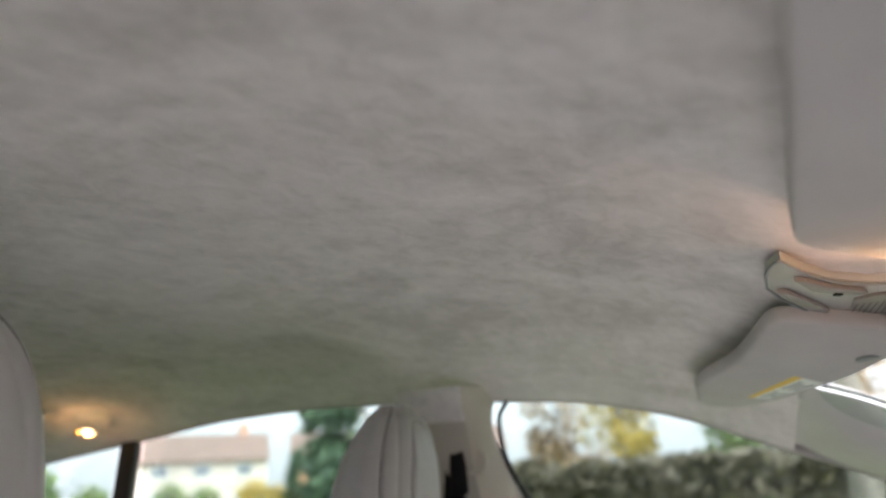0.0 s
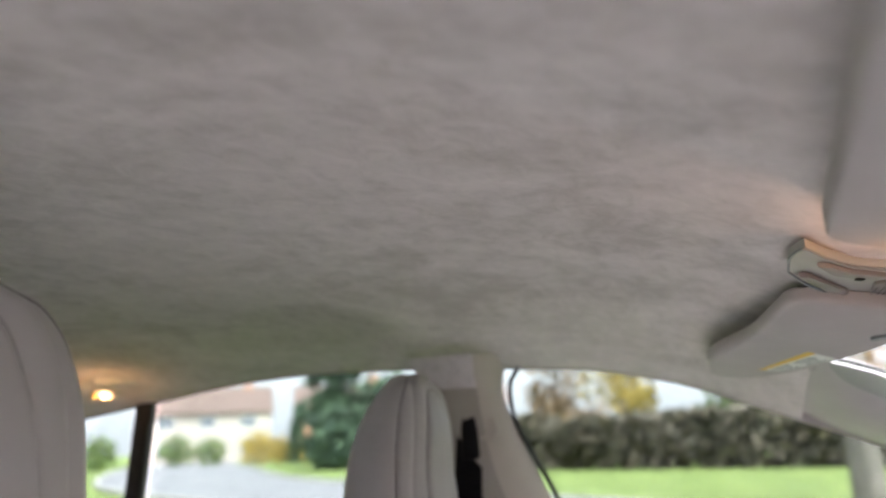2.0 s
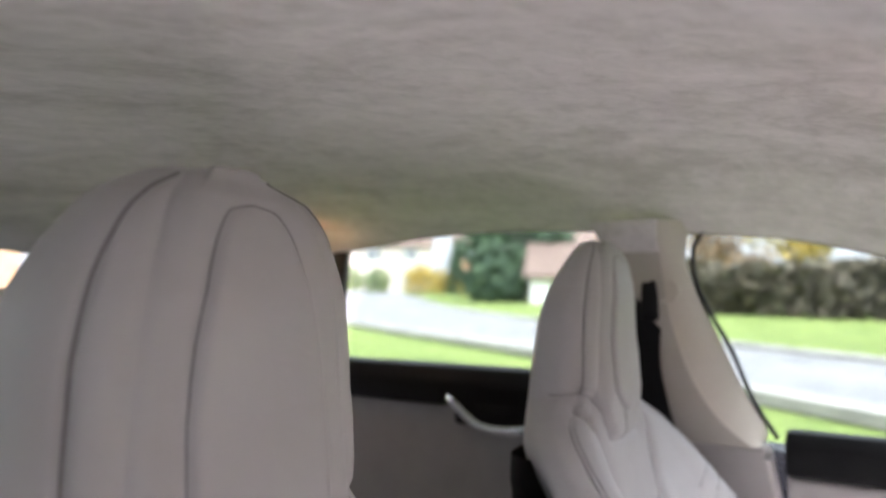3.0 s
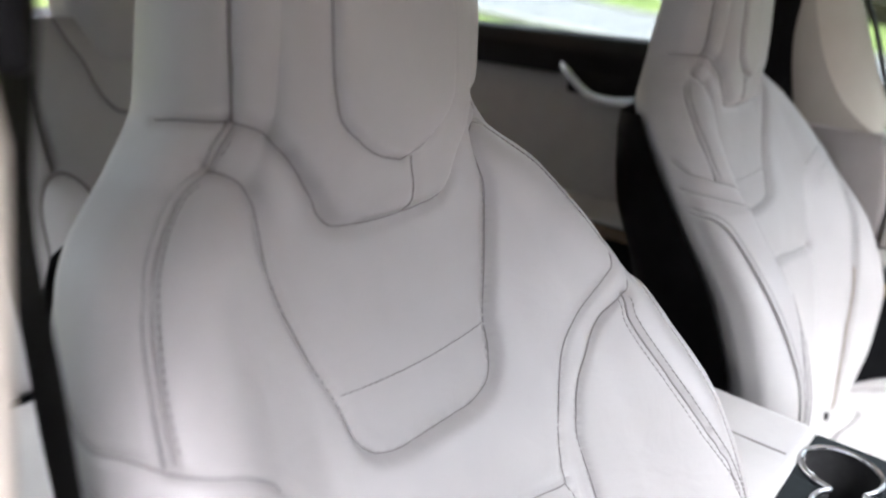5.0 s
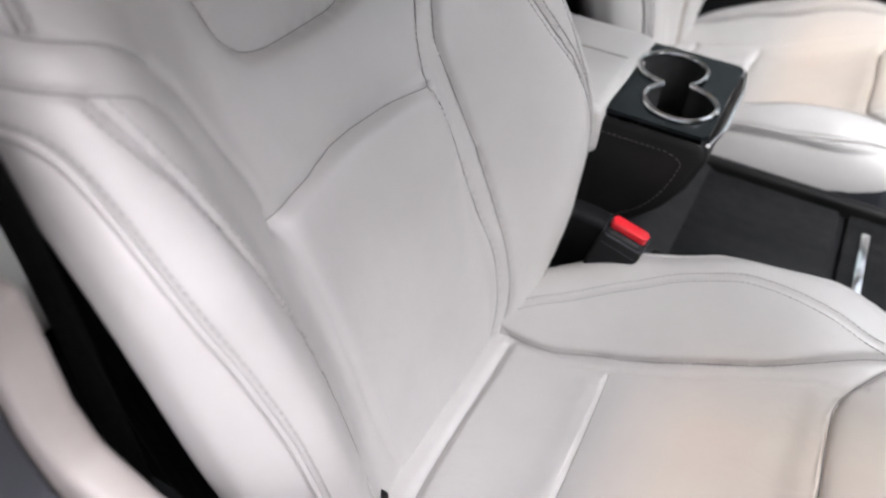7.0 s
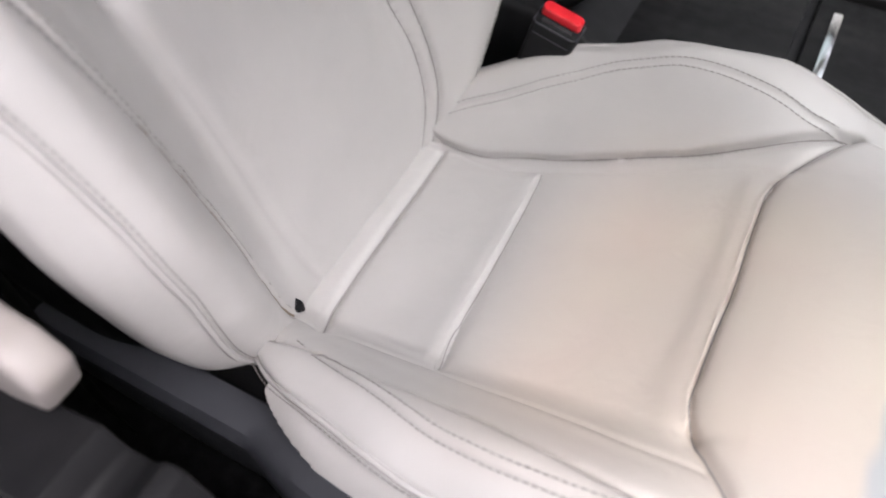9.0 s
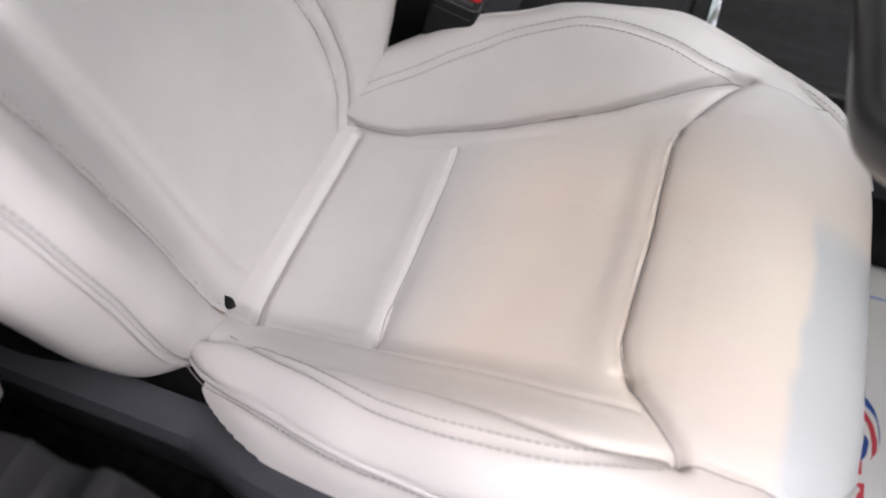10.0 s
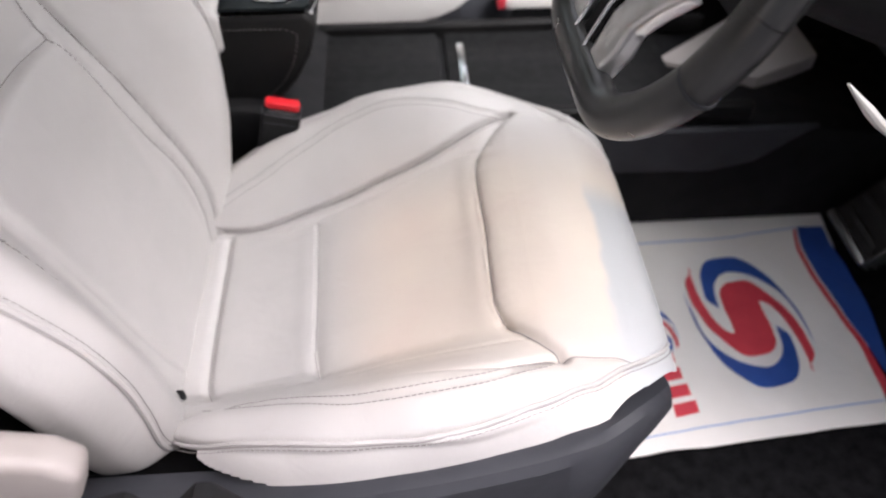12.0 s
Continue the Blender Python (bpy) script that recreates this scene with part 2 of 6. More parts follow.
grass = material("lawn_grass", (0.12, 0.2, 0.03), 0.95, build=varied((0.11, 0.165, 0.032), (0.185, 0.24, 0.055), 0.9, None, (30, 0.8, 0.05), 8))
paving = material("grey_tarmac", (0.2, 0.2, 0.2), 0.9, build=varied((0.10, 0.10, 0.101), (0.15, 0.149, 0.147), 0.8, None, (80, 0.4, 0.01), 7))
asphalt = material("worn_asphalt", (0.22, 0.22, 0.23), 0.9, build=varied((0.15, 0.15, 0.155), (0.22, 0.22, 0.225), 0.7, None, (90, 0.5, 0.01), 7))
kerbstone = material("kerb_concrete", (0.35, 0.34, 0.32), 0.9, build=varied((0.3, 0.29, 0.27), (0.4, 0.39, 0.36), 3, None, (60, 0.4, 0.01)))


def leafy(name, a, c):
    def build(n, l, b):
        g = n.new("ShaderNodeNewGeometry")
        l.new(ramp(n, l, g.outputs["Random Per Island"], [(0.1, a), (0.9, c)]), b.inputs["Base Color"])
    return material(name, a, 0.75, build=build)


hedge_leaf = leafy("hedge_leaves", (0.05, 0.05, 0.03), (0.15, 0.125, 0.085))
dark_leaf = leafy("dark_leaves", (0.025, 0.055, 0.03), (0.07, 0.12, 0.06))
gold_leaf = leafy("autumn_leaves", (0.30, 0.22, 0.03), (0.45, 0.33, 0.08))
green_leaf = leafy("green_leaves", (0.07, 0.13, 0.03), (0.17, 0.22, 0.06))
rust_leaf = leafy("rusty_leaves", (0.16, 0.10, 0.05), (0.30, 0.20, 0.10))
bark = material("bark", (0.16, 0.14, 0.12), 0.95, build=varied((0.11, 0.10, 0.085), (0.24, 0.215, 0.19), 6, None, (25, 0.9, 0.03), 5, (1, 1, 0.25)))
render_cream = material("cream_render", (0.62, 0.57, 0.5), 0.9, build=varied((0.44, 0.39, 0.34), (0.54, 0.48, 0.42), 0.6, None, (20, 0.3, 0.01)))
grey_render = material("grey_render", (0.38, 0.39, 0.41), 0.9, build=varied((0.34, 0.35, 0.37), (0.42, 0.43, 0.455), 0.8, None, (20, 0.3, 0.01)))
brickwork = material("red_brick", (0.38, 0.2, 0.13), 0.9, build=varied((0.32, 0.16, 0.10), (0.46, 0.26, 0.17), 1.5, None, (25, 0.5, 0.02)))
orange_brick = material("orange_brick", (0.5, 0.3, 0.18), 0.9, build=varied((0.45, 0.27, 0.16), (0.56, 0.35, 0.22), 1.5, None, (25, 0.5, 0.02)))
roof_tile = material("brown_roof_tiles", (0.24, 0.15, 0.11), 0.9, build=varied((0.13, 0.09, 0.075), (0.19, 0.135, 0.11), 2, None, (12, 0.6, 0.04), 5, (1, 6, 1)))
white_paint = material("white_paint", (0.78, 0.78, 0.77), 0.5, build=varied((0.74, 0.74, 0.73), (0.8, 0.8, 0.79), 1.2, (0.4, 0.6)))
house_pane = material("house_pane", (0.10, 0.13, 0.16), 0.08, build=varied((0.08, 0.10, 0.13), (0.16, 0.19, 0.22), 0.5, (0.05, 0.12)))
car_paint = material("dark_car_paint", (0.03, 0.035, 0.045), 0.25, 0.3, 0.8, build=varied((0.028, 0.033, 0.042), (0.036, 0.04, 0.05), 3, (0.2, 0.3)))


def spline(xs, ys):
    """Smooth monotone curve through the given knots."""
    xs, ys = np.array(xs, float), np.array(ys, float)
    h, d = np.diff(xs), np.diff(ys) / np.diff(xs)
    m = np.empty_like(xs)
    m[0], m[-1] = d[0], d[-1]
    for i in range(1, len(xs) - 1):
        a, b = d[i - 1], d[i]
        m[i] = 0 if a * b <= 0 else 3 * (h[i - 1] + h[i]) / ((2 * h[i] + h[i - 1]) / a + (h[i] + 2 * h[i - 1]) / b)

    def at(x):
        x = np.clip(np.asarray(x, float), xs[0], xs[-1])
        i = np.clip(np.searchsorted(xs, x) - 1, 0, len(xs) - 2)
        t = (x - xs[i]) / h[i]
        return ((1 + 2 * t) * (1 - t) ** 2 * ys[i] + t * (1 - t) ** 2 * h[i] * m[i]
                + t * t * (3 - 2 * t) * ys[i + 1] + t * t * (t - 1) * h[i] * m[i + 1])
    return at


# backrest: height over the ground against forward place, half width, flat half width, ridge place, ridge height, depth
BZ = [0.42, 0.50, 0.60, 0.70, 0.78, 0.86, 0.93, 0.98, 1.02, 1.06, 1.12, 1.18, 1.228, 1.256, 1.271]
b_front = spline(BZ, [0.046, 0.030, 0.000, -0.034, -0.068, -0.112, -0.142, -0.156, -0.161, -0.160, -0.159, -0.159, -0.160, -0.165, -0.178])
b_half = spline(BZ, [0.150, 0.218, 0.246, 0.260, 0.257, 0.246, 0.232, 0.206, 0.158, 0.132, 0.126, 0.116, 0.100, 0.081, 0.050])
b_flat = spline(BZ, [0.095, 0.112, 0.112, 0.112, 0.112, 0.108, 0.100, 0.088, 0.071, 0.061, 0.058, 0.053, 0.047, 0.038, 0.022])
b_ridge = spline(BZ, [0.125, 0.172, 0.198, 0.214, 0.215, 0.206, 0.190, 0.162, 0.118, 0.096, 0.093, 0.086, 0.073, 0.058, 0.034])
b_rise = spline(BZ, [0.015, 0.036, 0.074, 0.096, 0.092, 0.070, 0.042, 0.014, -0.012, -0.016, -0.012, -0.010, -0.010, -0.010, -0.010])
b_deep = spline(BZ, [0.090, 0.090, 0.090, 0.090, 0.090, 0.090, 0.090, 0.094, 0.100, 0.108, 0.104, 0.086, 0.064, 0.044, 0.028])


def ring(z, n):
    """Half a cross-section of the backrest from the middle of its front round to the middle of its back: (sideways, forward), n points."""
    f, w, a, r, p, d = (float(c(z)) for c in (b_front, b_half, b_flat, b_ridge, b_rise, b_deep))
    side = w - r
    pts = [(0, 0), (a * 0.5, 0.002 * min(max(p / 0.03, -1), 1)), (a, p * 0.10), ((a + r) / 2, p * 0.48), (r - 0.25 * side, p * 0.94), (r, p)]
    low = p - min(0.055, d * 0.6)
    pts += [(r + side * 0.62, p - (p - low) * 0.24), (w - side * 0.04, low * 0.6 + p * 0.4), (w, low)]
    head = min(max((z - 0.97) / 0.07, 0), 1)
    rear = np.array([(w - 0.007, low - 0.010), (w - 0.030, low - 0.034), (w - 0.075, min(-d * 0.8, low - 0.05)), (w * 0.4, min(-d, low - 0.056)), (0, min(-d - 0.004, low - 0.06))])
    slim = np.array([(w * 0.97, low * 0.6 - d * 0.4), (w * 0.86, -d * 0.74), (w * 0.68, -d * 0.92), (w * 0.35, -d), (0, -d)])
    pts += [tuple(q) for q in rear * (1 - head) + slim * head]
    pts = np.array(pts)
    s = np.concatenate([[0], np.cumsum(np.hypot(*np.diff(pts, axis=0).T))])
    t = np.linspace(0, s[-1], n)
    q = np.stack([spline(s, pts[:, 0])(t), spline(s, pts[:, 1])(t)], 1)
    return q[:, 0], q[:, 1] + f


# seat cushion: forward place against middle height, half width, flat half width, ridge place, ridge height, side depth
CX = [-0.02, 0.04, 0.10, 0.18, 0.26, 0.34, 0.40, 0.45, 0.49, 0.525, 0.548, 0.560]
c_top = spline(CX, [0.436, 0.440, 0.450, 0.470, 0.497, 0.533, 0.562, 0.572, 0.570, 0.557, 0.533, 0.500])
c_half = spline(CX, [0.180, 0.205, 0.235, 0.256, 0.262, 0.260, 0.255, 0.244, 0.222, 0.195, 0.170, 0.140])
c_flat = spline(CX, [0.110, 0.112, 0.115, 0.117, 0.118, 0.122, 0.130, 0.133, 0.125, 0.110, 0.098, 0.085])
c_ridge = spline(CX, [0.150, 0.165, 0.188, 0.204, 0.210, 0.208, 0.204, 0.194, 0.178, 0.155, 0.138, 0.115])
c_rise = spline(CX, [0.015, 0.038, 0.062, 0.078, 0.078, 0.058, 0.026, 0.004, -0.003, -0.005, -0.006, -0.006])
c_low = spline(CX, [0.40, 0.395, 0.39, 0.39, 0.395, 0.404, 0.435, 0.487, 0.528, 0.535, 0.522, 0.494])


def rib(x, n):
    """Half a cross-section of the cushion from its middle over the side bolster down to its lower edge: (sideways, height), n points."""
    t0, w, a, r, p, lo = (float(c(x)) for c in (c_top, c_half, c_flat, c_ridge, c_rise, c_low))
    side = w - r
    hi = t0 + p
    pts = [(0, t0), (a * 0.5, t0), (a, t0 + p * 0.10), ((a + r) / 2, t0 + p * 0.58), (r - 0.2 * side, t0 + p * 0.95), (r, hi)]
    pts += [(r + side * 0.55, hi - min(0.012, (hi - lo) * 0.2)), (w - side * 0.06, hi - (hi - lo) * 0.35), (w, hi - (hi - lo) * 0.58), (w - 0.022, lo + 0.02 * (hi - lo) / 0.1), (w - 0.05, lo)]
    pts = np.array(pts)
    s = np.concatenate([[0], np.cumsum(np.hypot(*np.diff(pts, axis=0).T))])
    t = np.linspace(0, s[-1], n)
    return spline(s, pts[:, 0])(t), spline(s, pts[:, 1])(t)


# ---- mesh helpers ----
def mesh_of(bm, name, smooth=True):
    bmesh.ops.recalc_face_normals(bm, faces=bm.faces[:])
    me = bpy.data.meshes.new(name)
    bm.to_mesh(me)
    bm.free()
    if smooth:
        me.shade_smooth()
        me.set_sharp_from_angle(angle=radians(38))
    return me


def part(name, bm, mat, parent=None, label="", at=None, smooth=True):
    """Links a bmesh, or ready mesh data, as one mesh object under its thing."""
    me = mesh_of(bm, name, smooth) if isinstance(bm, bmesh.types.BMesh) else bm
    if not me.materials:
        me.materials.append(mat)
    ob = new(name, me)
    ob.parent = parent
    if at is not None:
        ob.matrix_basis = at
    return tagged(ob, label)


def thing(name, x, y, z, label, category, group="", kind=""):
    ob = new(name)
    ob.empty_display_size = 0.05
    ob.matrix_basis = Matrix.Translation((x, y, z))
    return tagged(ob, label, category, group, kind)


def setting(name, bm, mat, label, category, smooth=True):
    return tagged(part(name, bm, mat, None, "", None, smooth), label, category, "", "structure")


def box(lo, hi, r=0.0, seg=2, bm=None):
    """A box from corner to corner with rounded edges."""
    bm2 = bmesh.new()
    bmesh.ops.create_cube(bm2, size=1.0)
    for v in bm2.verts:
        v.co = Vector([lo[i] + (v.co[i] + 0.5) * (hi[i] - lo[i]) for i in range(3)])
    if r:
        bmesh.ops.bevel(bm2, geom=bm2.edges[:], offset=r, segments=seg, profile=0.6, affect="EDGES", clamp_overlap=True)
    if bm is None:
        return bm2
    join(bm, bm2)
    return bm


def join(bm, other):
    tmp = bpy.data.meshes.new("tmp")
    other.to_mesh(tmp)
    other.free()
    bm.from_mesh(tmp)
    bpy.data.meshes.remove(tmp)


def prism(outline, axis, lo, hi, r=0.0, seg=2):
    """An outline in the two other axes, drawn out along axis from lo to hi, with rounded edges."""
    bm = bmesh.new()
    put = {"x": lambda a, b, c: (c, a, b), "y": lambda a, b, c: (a, c, b), "z": lambda a, b, c: (a, b, c)}[axis]
    vs = [bm.verts.new(put(a, b, lo)) for a, b in outline]
    face = bm.faces.new(vs)
    ext = bmesh.ops.extrude_face_region(bm, geom=[face])
    d = Vector(put(0, 0, hi)) - Vector(put(0, 0, lo))
    bmesh.ops.translate(bm, verts=[g for g in ext["geom"] if isinstance(g, bmesh.types.BMVert)], vec=d)
    bmesh.ops.recalc_face_normals(bm, faces=bm.faces[:])
    if r:
        es = [e for e in bm.edges if len(e.link_faces) == 2 and e.calc_face_angle(0) > 0.5]
        bmesh.ops.bevel(bm, geom=es, offset=r, segments=seg, profile=0.6, affect="EDGES", clamp_overlap=True)
    return bm


def grid(p, closed_u=False, closed_v=False, bm=None):
    """A sheet through the points p[i][j]."""
    bm = bm or bmesh.new()
    p = np.asarray(p)
    vs = [[bm.verts.new(q) for q in row] for row in p]
    a, c = len(vs), len(vs[0])
    for i in range(a if closed_u else a - 1):
        for j in range(c if closed_v else c - 1):
            q = [vs[i][j], vs[(i + 1) % a][j], vs[(i + 1) % a][(j + 1) % c], vs[i][(j + 1) % c]]
            if len(set(q)) == 4:
                bm.faces.new(q)
    return bm


def tube(points, radius, n=8, bm=None, flat=1.0, up=None, caps=True):
    """A round or flattened tube along points; radius may be a list."""
    bm = bm or bmesh.new()
    pts = [Vector(p) for p in points]
    rad = radius if hasattr(radius, "__len__") else [radius] * len(pts)
    rings, side = [], None
    for i, p in enumerate(pts):
        t = (pts[min(i + 1, len(pts) - 1)] - pts[max(i - 1, 0)]).normalized()
        if up is not None:
            side = t.cross(Vector(up)).normalized()
        else:
            ref = side if side else (Vector((0, 0, 1)) if abs(t.z) < 0.9 else Vector((1, 0, 0)))
            side = (ref - t * ref.dot(t)).normalized()
        nor = t.cross(side)
        rings.append([bm.verts.new(p + rad[i] * (math.cos(a) * side + flat * math.sin(a) * nor)) for a in (2 * math.pi * k / n for k in range(n))])
    for r0, r1 in zip(rings, rings[1:]):
        for k in range(n):
            bm.faces.new((r0[k], r0[(k + 1) % n], r1[(k + 1) % n], r1[k]))
    if caps:
        bm.faces.new(rings[0][::-1])
        bm.faces.new(rings[-1])
    return bm


def smooth_path(pts, n):
    """n points along a smooth line through pts, evenly spaced by knot length."""
    pts = np.array(pts, float)
    s = np.concatenate([[0], np.cumsum(np.linalg.norm(np.diff(pts, axis=0), axis=1))])
    t = np.linspace(0, s[-1], n)
    return np.stack([spline(s, pts[:, k])(t) for k in range(pts.shape[1])], 1)


def disc(c, normal, radius, n=24, bm=None, thick=0.0):
    bm = bm or bmesh.new()
    q = Vector(normal).normalized().to_track_quat("Z", "Y").to_matrix()
    a = [bm.verts.new(Vector(c) + q @ Vector((radius * math.cos(t), radius * math.sin(t), 0))) for t in (2 * math.pi * k / n for k in range(n))]
    f = bm.faces.new(a)
    if thick:
        ext = bmesh.ops.extrude_face_region(bm, geom=[f])
        bmesh.ops.translate(bm, verts=[g for g in ext["geom"] if isinstance(g, bmesh.types.BMVert)], vec=Vector(normal).normalized() * thick)
    return bm


# ---- front seats ----
BASE = 0.31
YC = -0.366


class Skin:
    """A sheet of half sections, mirrored; places on it are named by (station, share of the half section)."""

    def __init__(self, section, stations, n, stack):
        self.st, self.n, self.end, self.fade = np.array(stations), n, stations[-1] + 0.001, 0.02
        g = []
        for s in self.st:
            a, b = section(s, n)
            g.append(stack(s, a, b))
        half = np.array(g)
        mirror = half * np.array([1, -1, 1])
        self.g = np.concatenate([mirror[:, :0:-1], half], 1)
        self.g[:, :, 2] -= BASE
        du, dv = np.gradient(self.g, axis=0), np.gradient(self.g, axis=1)
        nor = np.cross(du, dv)
        self.nor = nor / (np.linalg.norm(nor, axis=2, keepdims=True) + 1e-12)

    def index(self, s, p):
        i = np.interp(s, self.st, np.arange(len(self.st)))
        return i, (self.n - 1) * (1 + np.asarray(p))

    def sample(self, field, s, p):
        i, j = self.index(s, p)
        i0 = np.clip(i.astype(int), 0, field.shape[0] - 2)
        j0 = np.clip(j.astype(int), 0, field.shape[1] - 2)
        fi, fj = (i - i0)[:, None], (j - j0)[:, None]
        return ((1 - fi) * (1 - fj) * field[i0, j0] + fi * (1 - fj) * field[i0 + 1, j0]
                + (1 - fi) * fj * field[i0, j0 + 1] + fi * fj * field[i0 + 1, j0 + 1])

    def line(self, knots, n=120):
        k = smooth_path(knots, n)
        return self.sample(self.g, k[:, 0], k[:, 1]), self.sample(self.nor, k[:, 0], k[:, 1])

    def press(self, lines, depth=0.0044, width=0.0052, swell=0.0030):
        """Draws the skin in along the seams."""
        pts = np.concatenate([p for p, _ in lines]).astype(np.float32)
        v = self.g.reshape(-1, 3).astype(np.float32)
        best = np.full(len(v), 9.0, np.float32)
        for c in range(0, len(pts), 200):
            q = pts[c:c + 200]
            d = (v * v).sum(1)[:, None] + (q * q).sum(1)[None] - 2 * v @ q.T
            best = np.minimum(best, d.min(1))
        d = np.sqrt(np.maximum(best, 0)).reshape(self.g.shape[:2])
        puff = swell * np.minimum(d / 0.024, 1) ** 0.6
        close = np.exp(-(d / 0.006) ** 2)
        puff = close * puff + (1 - close) * soften(puff, 5)
        off = -depth * np.exp(-(d / width) ** 2) + puff
        off *= np.clip((self.end - self.st) / self.fade, 0, 1)[:, None]
        self.g = self.g + off[..., None] * self.nor * self.out

    def raised(self, lift):
        self.g = self.g + lift[..., None] * self.nor * self.out


def inside(poly, s, p):
    """Which of the places (s, p) lie inside the outline poly."""
    poly = np.array(poly)
    hit = np.zeros(s.shape, bool)
    for (a0, b0), (a1, b1) in zip(poly, np.roll(poly, -1, 0)):
        cross = (b0 > p) != (b1 > p)
        hit ^= cross & (s < (a1 - a0) * (p - b0) / (b1 - b0 + 1e-12) + a0)
    return hit


def soften(mask, times):
    m = mask.astype(float)
    for _ in range(2 * times):
        m = (m + np.roll(m, 1, 0) + np.roll(m, -1, 0) + np.roll(m, 1, 1) + np.roll(m, -1, 1)) / 5
    return m


def both(knots):
    return [knots, [(s, -p) for s, p in knots]]


def across(knots):
    """A seam given on one half, carried over to the other."""
    return knots[:-1] + [knots[-1]] + [(s, -p) for s, p in knots[-2::-1]]


def stitches(skin, knots, shift, bm, step=0.0058, length=0.0040, r=0.00055):
    """Short stitches along a seam, shifted sideways on the skin."""
    p, nor = skin.line(knots, 400)
    t = np.gradient(p, axis=0)
    t /= np.linalg.norm(t, axis=1, keepdims=True) + 1e-9
    side = np.cross(nor, t)
    q = p + shift * side
    # lift the thread onto the swell of the leather
    v = skin.g.reshape(-1, 3).astype(np.float32)
    some = np.arange(0, len(q), 2)
    up = []
    for a in some:
        near = v[np.argmin(((v - q[a].astype(np.float32)) ** 2).sum(1))]
        up.append(float((near - q[a]) @ nor[a]) * skin.out)
    up = np.interp(np.arange(len(q)), some, np.convolve(np.pad(up, 1, mode="edge"), np.ones(3) / 3, "valid"))
    q = q + (up + 0.0005)[:, None] * nor * skin.out
    s = np.concatenate([[0], np.cumsum(np.linalg.norm(np.diff(q, axis=0), axis=1))])
    for a in np.arange(0.003, s[-1] - length, step):
        ends = [np.array([np.interp(x, s, q[:, k]) for k in range(3)]) for x in (a, a + length)]
        tube(ends, r, 4, bm)


def seam_tubes(skin, sets, r, lift, shift=0.0):
    bm = bmesh.new()
    for knots in sets:
        p, nor = skin.line(knots, 110)
        if shift:
            t = np.gradient(p, axis=0)
            p = p + shift * np.cross(nor, t / (np.linalg.norm(t, axis=1, keepdims=True) + 1e-9))
        tube([Vector(a) for a in p + nor * skin.out * lift], r, 6, bm)
    return bm


back = Skin(ring, np.linspace(0.42, 1.271, 400), 170, lambda z, u, x: np.stack([x, u, np.full_like(u, z)], 1))
# the bolster on the middle of the car stands a little wider
wide = np.interp(back.st, [0.48, 0.58, 0.66, 0.72, 0.80, 0.88, 0.95], [0.0, 0.017, 0.023, 0.021, 0.014, 0.008, 0.0])
back.g[:, :, 1] += wide[:, None] * np.clip((back.g[:, :, 1] - 0.11) / 0.13, 0, 1) ** 1.5
mid = back.nor[200, 169]
back.fade = 0.07
back.out = 1.0 if mid[0] > 0 else -1.0
cush = Skin(rib, np.linspace(-0.02, 0.560, 390), 230, lambda x, u, h: np.stack([np.full_like(u, x), u, h], 1))
cush.out = 1.0 if cush.nor[195, 229][2] > 0 else -1.0

FLAP = [(1.055, 0.352), (1.049, 0.3), (1.035, 0.248), (1.008, 0.182), (0.983, 0.111), (0.979, 0.0)]
HEAD_SIDE = [(1.055, 0.352), (1.1, 0.36), (1.145, 0.368), (1.186, 0.38), (1.22, 0.388), (1.245, 0.384), (1.262, 0.36), (1.2705, 0.33)]
PAD = [(1.253, 0.0), (1.249, 0.09), (1.236, 0.13), (1.2, 0.16), (1.15, 0.178), (1.095, 0.181), (1.061, 0.17), (1.041, 0.116), (1.027, 0.051), (1.022, 0.0)]
NECK = [(1.052, 0.493), (1.055, 0.422), (1.055, 0.352)]
SHOULDER = [(1.055, 0.354), (1.031, 0.379), (1.011, 0.405), (0.992, 0.406), (0.965, 0.41), (0.94, 0.414), (0.913, 0.416)]
VEE = [(1.031, 0.379), (1.02, 0.31), (0.995, 0.256), (0.967, 0.226), (0.938, 0.197), (0.907, 0.167), (0.881, 0.142), (0.851, 0.124), (0.838, 0.101), (0.832, 0.058), (0.831, 0.0)]
VEE_STITCH = [(0.881, 0.139), (0.877, 0.069), (0.875, 0.0)]
STRAP_TOP = [(0.93, 0.5), (0.919, 0.471), (0.912, 0.42), (0.9, 0.364), (0.887, 0.325), (0.855, 0.254), (0.806, 0.195), (0.776, 0.168), (0.748, 0.158), (0.7, 0.172), (0.66, 0.185), (0.614, 0.205), (0.557, 0.24), (0.5, 0.262), (0.45, 0.27)]
STRAP_LOW = [(0.902, 0.506), (0.895, 0.444), (0.888, 0.396), (0.874, 0.331), (0.84, 0.266), (0.804, 0.219), (0.774, 0.201), (0.728, 0.203), (0.676, 0.213), (0.614, 0.237), (0.548, 0.27), (0.5, 0.292), (0.45, 0.3)]
